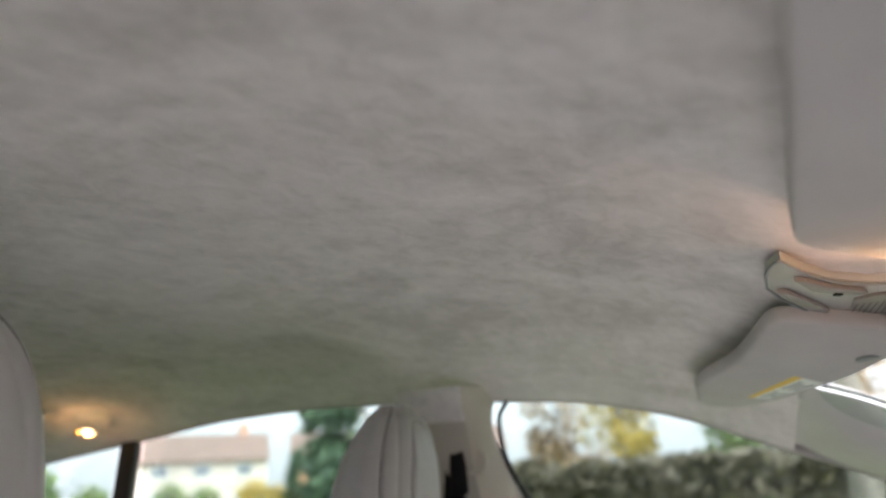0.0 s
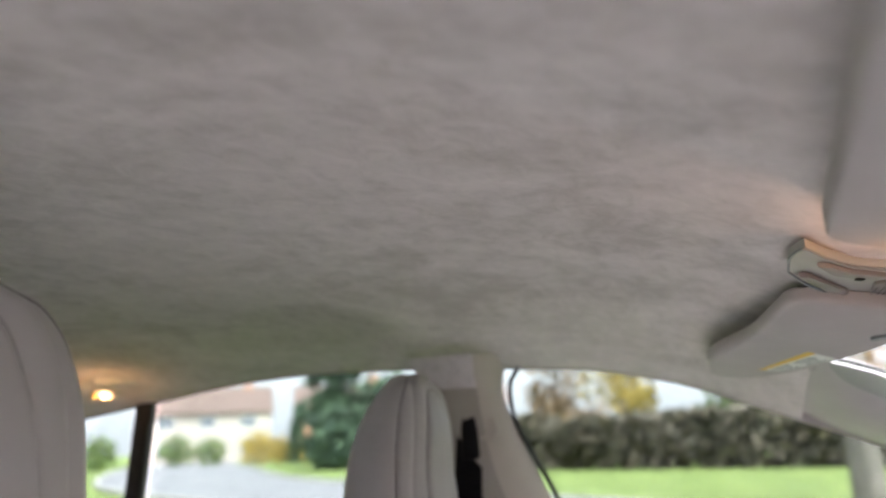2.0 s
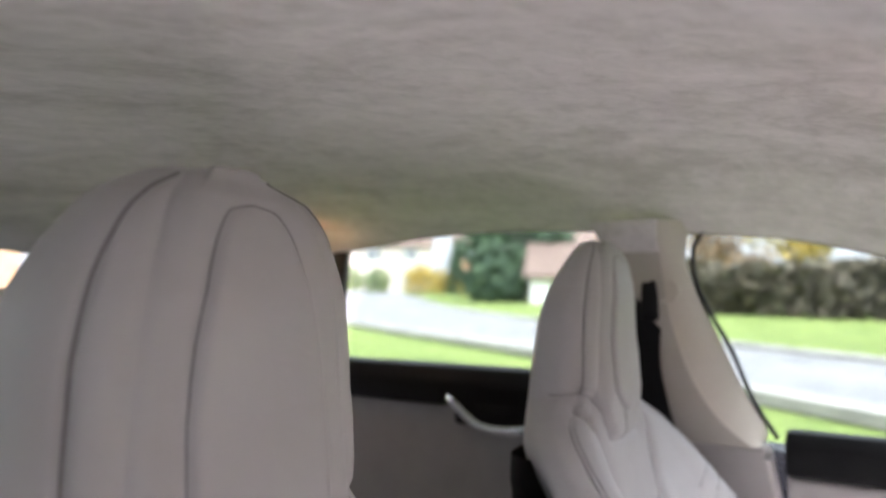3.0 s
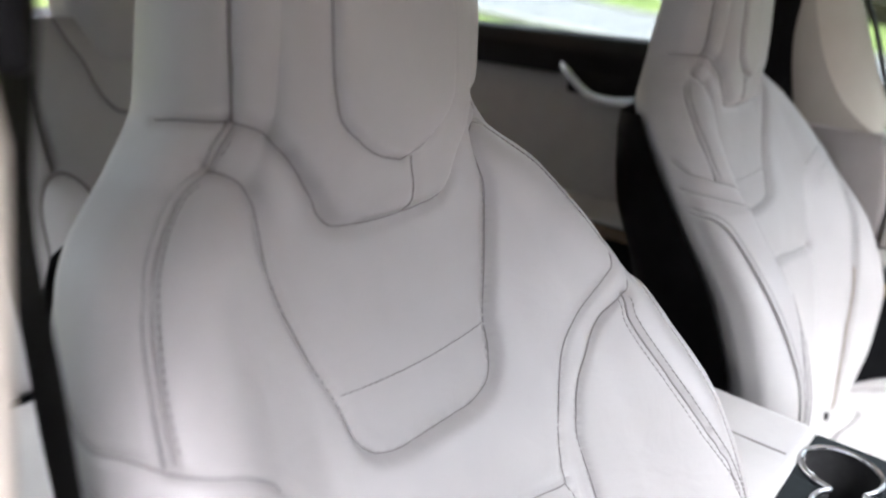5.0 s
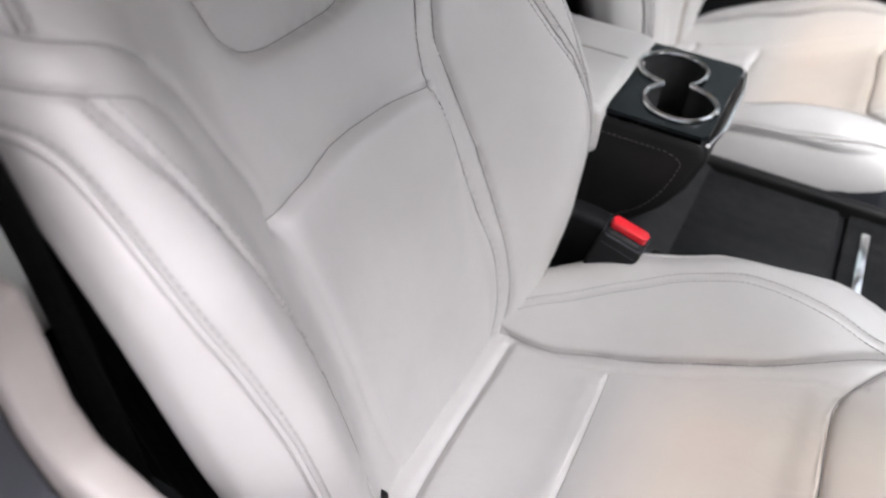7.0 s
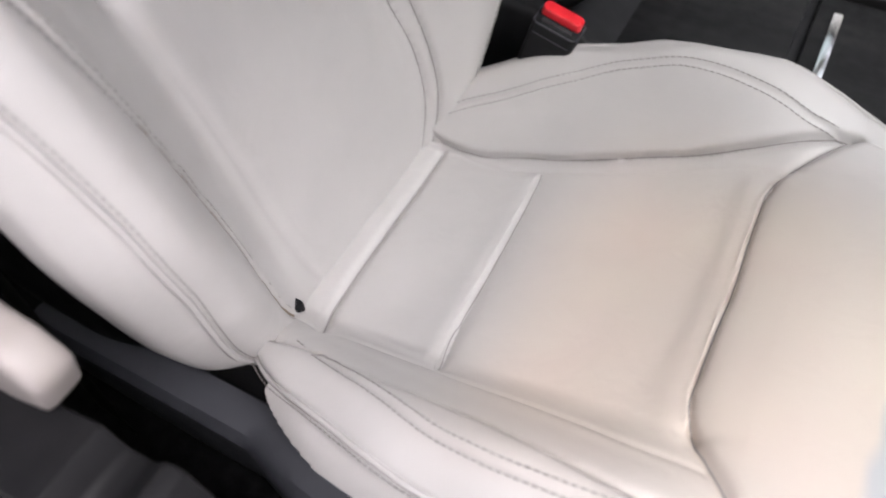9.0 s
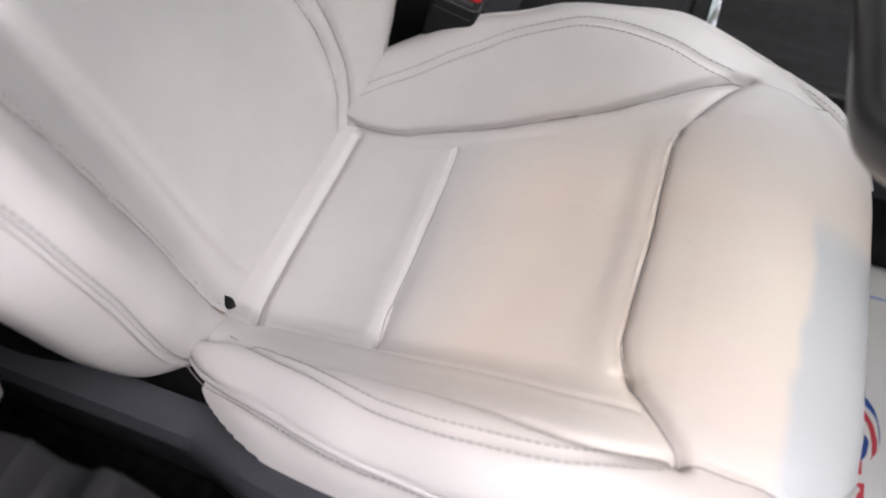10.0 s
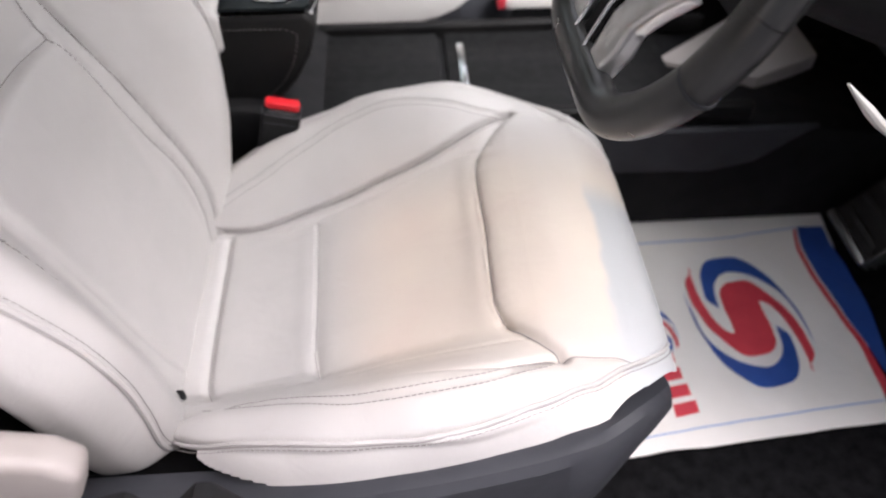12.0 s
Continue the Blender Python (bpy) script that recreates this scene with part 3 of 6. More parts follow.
# the strap on the door side dies out on the bolster's crest
STRAP_TOP_DOOR = [(0.93, -0.505), (0.919, -0.485), (0.917, -0.45), (0.911, -0.42), (0.904, -0.379), (0.889, -0.331), (0.874, -0.296)]
STRAP_TOP_TAIL = [(0.874, -0.296), (0.855, -0.266), (0.83, -0.244), (0.812, -0.231)]
STRAP_LOW_DOOR = [(0.90, -0.506), (0.896, -0.467), (0.891, -0.438), (0.887, -0.408), (0.879, -0.373), (0.868, -0.343)]
STRAP_LOW_TAIL = [(0.868, -0.343), (0.855, -0.316), (0.84, -0.302)]
PANEL_EDGE_DOOR = [(0.812, -0.231), (0.783, -0.207), (0.751, -0.195), (0.714, -0.183), (0.661, -0.173), (0.599, -0.172), (0.53, -0.18), (0.45, -0.19)]
CHIN = [(1.022, 0.035), (1.004, 0.035), (0.981, 0.03)]
SIDE_PIPE = [(0.878, 0.503), (0.873, 0.466), (0.863, 0.448), (0.845, 0.439), (0.8, 0.43), (0.745, 0.416), (0.69, 0.409), (0.637, 0.408), (0.586, 0.413), (0.53, 0.416), (0.46, 0.41)]
BOLSTER_IN = [(0.885, 0.373), (0.864, 0.356), (0.811, 0.362), (0.743, 0.383), (0.694, 0.392), (0.62, 0.391), (0.55, 0.378), (0.46, 0.356)]
BOLSTERS = [BOLSTER_IN, [(0.885, -0.402), (0.868, -0.391), (0.847, -0.379), (0.812, -0.358), (0.765, -0.333), (0.72, -0.312), (0.66, -0.297), (0.6, -0.292), (0.54, -0.297), (0.47, -0.315)]]
ARC = [(0.751, -0.195), (0.751, -0.124), (0.755, -0.036), (0.754, 0.053), (0.748, 0.158)]
straps = [STRAP_TOP, STRAP_LOW, STRAP_TOP_DOOR, STRAP_LOW_DOOR]
faint = [STRAP_TOP_TAIL, STRAP_LOW_TAIL, PANEL_EDGE_DOOR, CHIN]
back_seams = [across(FLAP), across(VEE), ARC] + both(PAD) + both(HEAD_SIDE) + both(NECK) + both(SHOULDER) + straps + both(SIDE_PIPE) + BOLSTERS
dark_back = BOLSTERS + [across(FLAP), across(VEE), ARC, CHIN] + both(PAD) + both(NECK) + both(SHOULDER) + straps
STRIP = [(0.072, 0.33), (0.071, 0.087), (0.072, -0.15), (0.076, -0.3), (0.093, -0.41)]
PANEL = [(0.187, 0.25), (0.19, 0.1), (0.192, -0.05), (0.193, -0.18), (0.203, -0.338)]
RAIL_IN = [(0.06, 0.36), (0.072, 0.345), (0.122, 0.279), (0.16, 0.253), (0.21, 0.262), (0.286, 0.279), (0.353, 0.306), (0.4, 0.323)]
RAIL_IN_DOOR = [(0.06, 0.452), (0.1, 0.405), (0.15, 0.37), (0.203, 0.353), (0.26, 0.352), (0.319, 0.359), (0.36, 0.372), (0.4, 0.388)]
RAILS_IN = [RAIL_IN, [(a, -b) for a, b in RAIL_IN_DOOR]]
RAIL_OUT = [(0.044, 0.436), (0.07, 0.372), (0.1, 0.326), (0.13, 0.306), (0.19, 0.302), (0.255, 0.31), (0.306, 0.321), (0.351, 0.35), (0.395, 0.415), (0.43, 0.501)]
RAIL_OUT_DOOR = [(0.05, 0.575), (0.084, 0.55), (0.131, 0.511), (0.181, 0.493), (0.226, 0.474), (0.271, 0.47), (0.348, 0.472), (0.384, 0.478), (0.415, 0.486), (0.43, 0.501)]
RAILS_OUT = [RAIL_OUT, [(a, -b) for a, b in RAIL_OUT_DOOR]]
WELL = [(0.43, 0.501), (0.415, 0.432), (0.4, 0.365), (0.387, 0.302), (0.381, 0.228), (0.382, 0.104), (0.383, 0.0)]
WELL_END = [(0.43, 0.501), (0.445, 0.528), (0.459, 0.555), (0.481, 0.603), (0.496, 0.651)]
CROWN = [(0.053, 0.485), (0.116, 0.476), (0.17, 0.485), (0.229, 0.505), (0.268, 0.502), (0.30, 0.49), (0.35, 0.462), (0.387, 0.449), (0.415, 0.47), (0.43, 0.501)]
CROWN_DOOR = [(0.09, 0.53), (0.125, 0.524), (0.162, 0.522), (0.238, 0.524), (0.278, 0.52), (0.315, 0.511), (0.35, 0.503), (0.4, 0.497), (0.43, 0.501)]
CROWNS = [CROWN, [(a, -b) for a, b in CROWN_DOOR]]
EDGE_PIPE = [(0.06, 0.612), (0.098, 0.607), (0.148, 0.592), (0.202, 0.587), (0.286, 0.59), (0.321, 0.581), (0.389, 0.57), (0.423, 0.585), (0.463, 0.629), (0.496, 0.651), (0.522, 0.656), (0.546, 0.61)]
dark_cush = [STRIP, PANEL, across(WELL)] + both(WELL_END) + both(EDGE_PIPE) + RAILS_OUT

# cut panels stand proud of one another before the seams draw them in
st, sh = np.meshgrid(back.st, np.linspace(-1, 1, 339), indexing="ij")
pad_poly = [(s, p) for s, p in PAD] + [(s, -p) for s, p in PAD[::-1]]
flap_at = np.interp(np.abs(sh), [p for _, p in FLAP[::-1]], [s for s, _ in FLAP[::-1]])
vee_poly = [(s, p) for s, p in VEE] + [(s, -p) for s, p in VEE[::-1]]
lift = 0.009 * soften((st > flap_at) & (np.abs(sh) < 0.355), 4) * np.clip((1.13 - st) / 0.08, 0, 1) + 0.006 * soften(inside(pad_poly, st, sh), 4) * np.clip((1.258 - st) / 0.07, 0, 1)
lift -= 0.010 * soften(inside(vee_poly, st, sh), 5) * np.clip((1.0 - st) / 0.14, 0, 1)
lift += 0.012 * soften((st < 0.753) & (sh > -0.185) & (sh < 0.168), 4) * np.clip((st - 0.55) / 0.2, 0, 1)
inner_at = np.interp(st, [k for k, _ in STRAP_LOW[::-1]], [p for _, p in STRAP_LOW[::-1]])
lift += 0.004 * soften((sh > inner_at) & (sh < 0.482) & (st < 0.88), 3)
back.raised(lift)
sx, sp = np.meshgrid(cush.st, np.linspace(-1, 1, 459), indexing="ij")
well_at = np.interp(np.abs(sp), [p for _, p in WELL[::-1]], [s for s, _ in WELL[::-1]])
rail_at = np.where(sp > 0, *(np.interp(sx, [k for k, _ in r], [p for _, p in r]) for r in (RAIL_OUT, RAIL_OUT_DOOR)))
end_at = np.interp(sx, [k for k, _ in WELL_END], [p for _, p in WELL_END])
lift = 0.008 * soften((sx > well_at) & (np.abs(sp) < end_at), 3) * np.clip((0.50 - sx) / 0.08, 0, 1)
lift += 0.006 * soften((np.abs(sp) > rail_at) & (np.abs(sp) < 0.60), 2) * np.clip((0.43 - sx) / 0.10, 0, 1)
lift += 0.0025 * soften((sx > 0.085) & (sx < 0.192) & (sp > -0.33) & (sp < 0.24), 7) * np.clip((sx - 0.08) / 0.09, 0, 1)
# folds: the leather behind rolls over a hollow that runs out softly in front
for at, span, run, deep in ((np.interp(sp, [-0.338, -0.18, 0.25], [0.203, 0.193, 0.187]), (-0.332, 0.244), 0.009, 0.0070), (well_at, (-0.33, 0.28), 0.012, 0.0066)):
    ahead = sx - at
    fold = np.where(ahead > 0, np.exp(-np.maximum(ahead, 0) / run), np.exp(-(ahead / 0.0013) ** 2))
    roll = 0.0012 * np.exp(-((ahead + 0.012) / 0.009) ** 2)
    lift += (roll - deep * fold) * soften((sp > span[0]) & (sp < span[1]), 6)
lift += 0.003 * np.sin(sx * 61 + 9 * sp) * np.exp(-((np.abs(sp) - 0.58) / 0.05) ** 2) * 0.5
cush.raised(lift)
shallow = BOLSTERS
folds = [across(FLAP), across(VEE), ARC]
back.press([back.line(k) for k in folds], 0.0060, 0.0066, 0.0050)
back.press([back.line(k) for k in back_seams if k not in shallow + straps + folds + both(SIDE_PIPE)], 0.0030, 0.0030, 0.0016)
back.press([back.line(k) for k in both(SIDE_PIPE)], 0.0022, 0.0040, 0.0)
back.press([back.line(k) for k in straps[:2]], 0.0034, 0.0030, 0.0)
back.press([back.line(k) for k in straps[2:]], 0.0022, 0.0022, 0.0)
back.press([back.line(k) for k in faint], 0.0022, 0.0050, 0.0)
back.press([back.line(k) for k in shallow], 0.0042, 0.0034, 0.0)
WELL_CORNER = WELL[:4]
cush.press([cush.line(k) for k in [STRIP] + both(WELL_CORNER)], 0.0050, 0.0056, 0.0030)
cush.press([cush.line(k) for k in both(WELL_END) + both(EDGE_PIPE)], 0.0026, 0.0030, 0.0014)
cush.press([cush.line(k) for k in RAILS_OUT], 0.0055, 0.0042, 0.002)
cush.press([cush.line(k) for k in CROWNS + RAILS_IN], 0.0016, 0.0030, 0.0)


def close_ends(bm, rows):
    for row in (0, -1):
        bm.faces.new(rows[row])


def skin_mesh(skin, top=None, gone=None):
    """The closed upholstery of a skin."""
    bm = bmesh.new()
    rows = [[bm.verts.new(q) for q in r] for r in skin.g]
    for extra in top or ():
        c = skin.g[-1].mean(0)
        rows.append([bm.verts.new(c + (q - c) * extra[0] + np.array([0, 0, extra[1]])) for q in skin.g[-1]])
    for a, c in zip(rows, rows[1:]):
        for j in range(len(a) - 1):
            bm.faces.new((a[j], a[j + 1], c[j + 1], c[j]))
        if top:
            bm.faces.new((a[-1], a[0], c[0], c[-1]))
    close_ends(bm, rows)
    if gone:
        bmesh.ops.delete(bm, geom=[rows[i][j] for i in range(len(skin.st)) for j in range(skin.g.shape[1]) if gone(skin.st[i], abs(j / (skin.n - 1) - 1))], context="VERTS")
    return bm


def sewn(skin, runs, parent):
    for knots, shift in runs:
        bm = bmesh.new()
        stitches(skin, knots, shift, bm)
        tagged(part("stitching", bm, thread, parent, "fine grey stitching"), kind="stuff")


# share at which the leather of the cushion's side goes behind the plastic skirt
skirt_top = spline([0.1, 0.2, 0.29, 0.37, 0.42, 0.46, 0.496, 0.525, 0.56], [0.666, 0.66, 0.652, 0.634, 0.642, 0.665, 0.672, 0.667, 0.64])


def front_seat(y):
    seat = thing("car_seat", 0, y, BASE, "pale grey leather car seat with integral headrest and stitched seams", "car seat", "front seats")
    rest = part("backrest", skin_mesh(back, [(0.90, 0.0022), (0.72, 0.0040), (0.45, 0.0052), (0.2, 0.0056)]), leather, seat)
    for k in dark_back:
        part("seam", seam_tubes(back, [k], 0.0008 if k is BOLSTER_IN else 0.0004 if k in BOLSTERS else 0.0006, 0.0004), crease, rest, "recessed seam with its shade drawn as a dark line")
    for k in both(HEAD_SIDE):
        part("seam", seam_tubes(back, [k], 0.0013, 0.0004), crease, rest, "seam up the side of the head, its shade drawn dark")
    for k in both(SHOULDER) + both(SIDE_PIPE):
        part("piping", seam_tubes(back, [k], 0.0028 if k[0][0] < 0.9 else 0.0021, 0.0022 if k[0][0] < 0.9 else 0.0016), leather, rest, "raised leather piping")
        for far in () if k[0][0] < 0.9 else (-0.0024, 0.0024):
            part("seam", seam_tubes(back, [k], 0.0008, 0.0009, far), crease, rest, "dark line drawn for the shade beside the piping")
    sewn(back, [(k, s) for k in BOLSTERS for s in (-0.0062, 0.0062)] + [(k, 0.006 * (1 if k[0][1] > 0 else -1)) for k in both(SHOULDER) + both(SIDE_PIPE)] + [(across(VEE_STITCH), 0.0)], rest)
    bottom = part("cushion", skin_mesh(cush, None, lambda x, p: x < 0.096 + 0.030 * max(0, (p - 0.632) / 0.03) ** 2 and p > 0.605), leather_seat, seat, "pale leather cushion with a peach-tinged middle")
    for k in dark_cush:
        part("seam", seam_tubes(cush, [k], 0.0006, 0.0003), crease, bottom, "recessed seam with its shade drawn as a dark line")
    for k in both(EDGE_PIPE):
        part("piping", seam_tubes(cush, [k], 0.0021, 0.0016), leather, bottom, "raised leather piping")
        part("seam", seam_tubes(cush, [k], 0.0008, 0.0006, 0.0026 * (1 if k[0][1] > 0 else -1)), crease, bottom, "dark line drawn for the shade below the piping")
    sewn(cush, [(k, s) for k in CROWNS for s in (-0.0045, 0.0045)] + [(k, 0.006 * (1 if k[0][1] > 0 else -1)) for k in both(EDGE_PIPE)], bottom)
    # soiled lower end of the door-side bolster seam
    part("seam", seam_tubes(back, [BOLSTERS[1][-5:]], 0.0015, 0.0006), soiled, rest, "soiled brown seam")
    for s in (1, -1):
        part("recliner_cover", box((-0.10, s * 0.215 - 0.012, 0.05), (0.125, s * 0.215 + 0.012, 0.128), 0.006), grey_plastic, seat, "charcoal plastic recliner cover")
    # gathered fabric tab at the end of the rear strip
    bm = box((0.046, -0.131, 0.455 - BASE), (0.058, -0.119, 0.472 - BASE), 0.003)
    part("fabric_tab", bm, black_plastic, bottom, "small black fabric tab")
    # hard shell behind the backrest
    rows = []
    for i in range(17, 268, 7):
        js = list(range(169 + 91, 339, 6)) + [338]
        thick = float(np.interp(back.st[i], [0.45, 0.62, 0.85, 0.95, 1.0], [0.03, 0.055, 0.055, 0.035, 0.0]))
        r = [back.g[i, j] + back.nor[i, j] * back.out * 0.006 - np.array([thick * min((j - js[0]) / 16, 1) ** 0.6, 0, 0]) for j in js]
        rows.append([np.array(q) for q in r] + [np.array(q) * np.array([1, -1, 1]) for q in r[-2::-1]])
    shell = grid(rows)
    bmesh.ops.solidify(shell, geom=shell.faces[:], thickness=0.004)
    part("back_shell", shell, black_plastic, seat, "black plastic back shell")
    # plastic skirt on each side of the cushion
    skirt_low = spline([-0.13, 0.0, 0.3, 0.37, 0.42, 0.46, 0.50, 0.534], [0.385, 0.366, 0.365, 0.372, 0.393, 0.424, 0.466, 0.505])
    for s in (1, -1):
        rows = []
        for x in np.linspace(-0.13, 0.534, 84):
            xc = max(x, 0.10)
            ru, rh = rib(xc, 120)
            k = 119 * float(skirt_top(xc))
            ku, kh = (float(np.interp(k, np.arange(120), q)) for q in (ru, rh))
            u, top = max(ku, float(ru[int(k):].max())) + 0.003, kh - BASE
            if s > 0:
                u, top = u - 0.018, top - 0.012
            low = float(skirt_low(x)) - BASE
            rows.append([(x, s * (u - 0.02), top - 0.010), (x, s * u, top - 0.001), (x, s * (u + 0.010), top - 0.003), (x, s * (u + 0.017), top - 0.012),
                         (x, s * (u + 0.016), (top + low) / 2), (x, s * (u + 0.006), low), (x, s * (u - 0.02), low - 0.002)])
        part("side_skirt", grid(rows), grey_plastic, seat, "charcoal plastic side skirt")
        part("seat_rail", box((-0.15, s * 0.19 - 0.02, 0.0), (0.43, s * 0.19 + 0.02, 0.045), 0.006), black_plastic, seat, "black metal floor rail")
    nose = [(x, y, z - BASE) for x, y, z in ((0.530, 0.0, 0.50), (0.505, 0.0, 0.455), (0.47, 0.0, 0.42), (0.44, 0.0, 0.40))]
    part("front_apron", grid([[(x - 0.10 * (abs(k) ** 3) * 0.5, k * 0.215, z) for k in np.linspace(-1, 1, 21)] for x, _, z in nose]), grey_plastic, seat, "charcoal plastic apron under the cushion's front")
    part("pan", box((-0.08, -0.21, 0.045), (0.44, 0.21, 0.09), 0.01), black_plastic, seat, "black seat pan")
    for s in (1, -1):
        bm = disc((0.30, s * 0.283, 0.075), (0, s, 0.1), 0.017, 20, None, 0.012)
        bmesh.ops.bevel(bm, geom=[e for e in bm.edges if e.calc_face_angle(0) > 1], offset=0.003, segments=2, affect="EDGES")
        part("adjuster_knob", bm, black_plastic, seat, "round black seat control")
    return seat


driver_seat = front_seat(YC)
tagged(driver_seat, "pale grey leather driver's seat, peach-tinged cushion, beside the open door")
passenger_seat = copy_thing(driver_seat, Matrix.Translation((-0.029, 0.425, BASE - 0.008)) @ Matrix.Diagonal((1, -1, 1, 1)))
tagged(passenger_seat, "pale grey leather passenger seat beside the closed door")


# ---- car body round the cabin ----
edge_x = [-1.9, -1.5, -1.12, -0.92, -0.69, -0.52, -0.36, -0.12, 0.0, 0.10, 0.19, 0.27, 0.35, 0.44, 0.56]
edge_z = spline(edge_x, [1.15, 1.205, 1.25, 1.275, 1.302, 1.308, 1.304, 1.291, 1.281, 1.262, 1.236, 1.203, 1.171, 1.136, 1.08])
crown_z = spline([-1.9, -1.5, -1.1, -0.7, -0.3, 0.0, 0.16, 0.26, 0.31, 0.37, 0.46], [1.255, 1.315, 1.352, 1.375, 1.38, 1.368, 1.343, 1.315, 1.297, 1.288, 1.272])


def side_y(z):
    """How far out the inner face of the side stands at a height."""
    return 0.74 - 0.15 * (z - 0.93)


def liner_z(x, y):
    e, c = float(edge_z(x)), float(crown_z(x))
    k = min(abs(y) / 0.685, 1.0)
    return e + (c - e) * (1 - k ** 2.6)


# the front edge of the headliner curves back towards the front pillars
lead_x = spline([0, 0.14, 0.276, 0.344, 0.412, 0.477, 0.56, 0.70], [0.450, 0.446, 0.418, 0.395, 0.365, 0.341, 0.337, 0.336])
rows = []
for k in np.linspace(-1, 1, 81):
    y = 0.688 * k
    rows.append([(x, y, liner_z(x, y) + 0.002) for x in np.linspace(-1.68, float(lead_x(abs(y))), 84)])
setting("ceiling", grid(rows), suede, "grey mottled suede headliner of the car", "headliner")
rows = []
for k in np.linspace(-1, 1, 41):
    y = 0.74 * k
    rows.append([(x, y, liner_z(x, 0.688 * k) + 0.045 - 0.02 * k ** 8 - 0.036 * max(0, (x - 0.30)) / 0.16) for x in np.linspace(-1.72, float(lead_x(abs(0.688 * k))) - 0.004, 44)])
setting("roof_panel", grid(rows), car_paint, "dark painted steel roof of the car", "roof")

# floor pan, carpet, tunnel and sills
setting("floor", box((-1.3, -0.70, 0.24), (1.35, 0.70, 0.30), 0.01), carpet, "black carpeted car floor", "floor")
for s, nm in ((1, "sill_left"), (-1, "sill_right")):
    prof = [(s * 0.66, 0.30), (s * 0.675, 0.36), (s * 0.70, 0.392), (s * 0.76, 0.40), (s * 0.82, 0.385), (s * 0.86, 0.33), (s * 0.86, 0.24), (s * 0.66, 0.24)]
    setting(nm, prism(prof, "x", -1.3, 1.05, 0.008), black_plastic, "black plastic door sill", "door sill")
setting("firewall", box((1.22, -0.72, 0.28), (1.26, 0.72, 0.95), 0.0), carpet, "black carpeted front bulkhead", "bulkhead")
setting("rear_bulkhead", box((-2.02, -0.72, 0.28), (-1.98, 0.72, 0.95), 0.0), carpet, "black carpeted boot end", "bulkhead")
setting("toe_board", prism([(1.02, 0.30), (1.22, 0.50), (1.22, 0.28), (1.02, 0.28)], "y", -0.68, 0.68), carpet, "sloping carpeted toe board", "toe board")


def window_side(s):
    """The closed side of the car with its pillars, windows and doors; s is 1 for the left."""
    side = "left"
    # body skin outside, below the windows
    prof = [(s * 0.86, 0.30), (s * 0.93, 0.45), (s * 0.94, 0.70), (s * 0.90, 0.88), (s * 0.885, 0.895), (s * 0.87, 0.88), (s * 0.87, 0.32)]
    setting("body_side_" + side, prism(prof, "x", -2.0, 1.6, 0.01), car_paint, "dark painted body side of the car", "car body")


window_side(1)


def pillar(name, s, outline, inner, outer, mat, label):
    """A pillar trim: an outline in (forward, height), drawn out sideways and leaned in with the side."""
    bm = prism(outline, "y", inner, outer, 0.012, 3)
    for v in bm.verts:
        k = min(max((v.co.z - 1.08) / 0.20, 0), 1)
        v.co.y = s * (v.co.y + (0.035 * k * k if v.co.y < 0.70 else 0) - 0.15 * (v.co.z - 0.93))
    return setting(name, bm, mat, label, "pillar trim")


# passenger side: an inner face and a broad chamfer towards the window, shaded and lit tones painted in
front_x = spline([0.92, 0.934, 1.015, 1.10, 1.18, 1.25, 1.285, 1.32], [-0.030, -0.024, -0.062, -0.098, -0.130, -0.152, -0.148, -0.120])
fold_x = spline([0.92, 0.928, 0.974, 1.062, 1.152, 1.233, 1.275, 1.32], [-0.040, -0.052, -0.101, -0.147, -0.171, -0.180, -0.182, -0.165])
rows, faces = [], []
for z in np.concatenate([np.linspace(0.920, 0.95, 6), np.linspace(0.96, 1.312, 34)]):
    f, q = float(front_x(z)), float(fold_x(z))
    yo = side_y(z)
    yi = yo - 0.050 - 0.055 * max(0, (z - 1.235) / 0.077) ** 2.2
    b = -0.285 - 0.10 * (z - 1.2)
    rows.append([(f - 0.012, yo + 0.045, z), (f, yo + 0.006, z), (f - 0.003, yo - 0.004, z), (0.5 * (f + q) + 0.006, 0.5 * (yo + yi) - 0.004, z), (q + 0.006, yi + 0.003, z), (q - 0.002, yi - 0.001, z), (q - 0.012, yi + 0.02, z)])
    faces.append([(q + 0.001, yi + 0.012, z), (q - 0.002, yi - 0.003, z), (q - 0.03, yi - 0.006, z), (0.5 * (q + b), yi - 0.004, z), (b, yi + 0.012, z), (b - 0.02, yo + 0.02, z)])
for nm, pts, mat, lab in (("pillar_edge_left", rows, pillar_cloth, "smooth cream edge of the pillar in the cloth's lit tone, beside the front window"), ("pillar_left", [r for r in faces if r[0][2] < 1.262], shaded_cloth, "pillar cloth in a darker, shaded tone behind the seat belt"), ("pillar_head_left", [r for r in faces if r[0][2] > 1.249], suede, "grey headliner cloth wrapped over the pillar's top")):
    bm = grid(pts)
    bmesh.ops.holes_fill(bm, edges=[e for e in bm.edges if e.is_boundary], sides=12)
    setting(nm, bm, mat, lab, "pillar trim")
B_OPEN = [(-0.07, 1.315), (-0.04, 1.20), (-0.010, 1.10), (-0.004, 1.00), (0.008, 0.93), (0.010, 0.89), (0.0, 0.862), (-0.02, 0.852), (-0.13, 0.852), (-0.17, 1.05), (-0.22, 1.315)]
pillar("pillar_right", -1, B_OPEN, 0.683, 0.735, pillar_cloth, "cream cloth pillar trim in the open doorway")
B_LOW = [(-0.160, 0.917), (-0.020, 0.917), (0.0, 0.80), (0.003, 0.68), (0.003, 0.645), (-0.15, 0.64)]
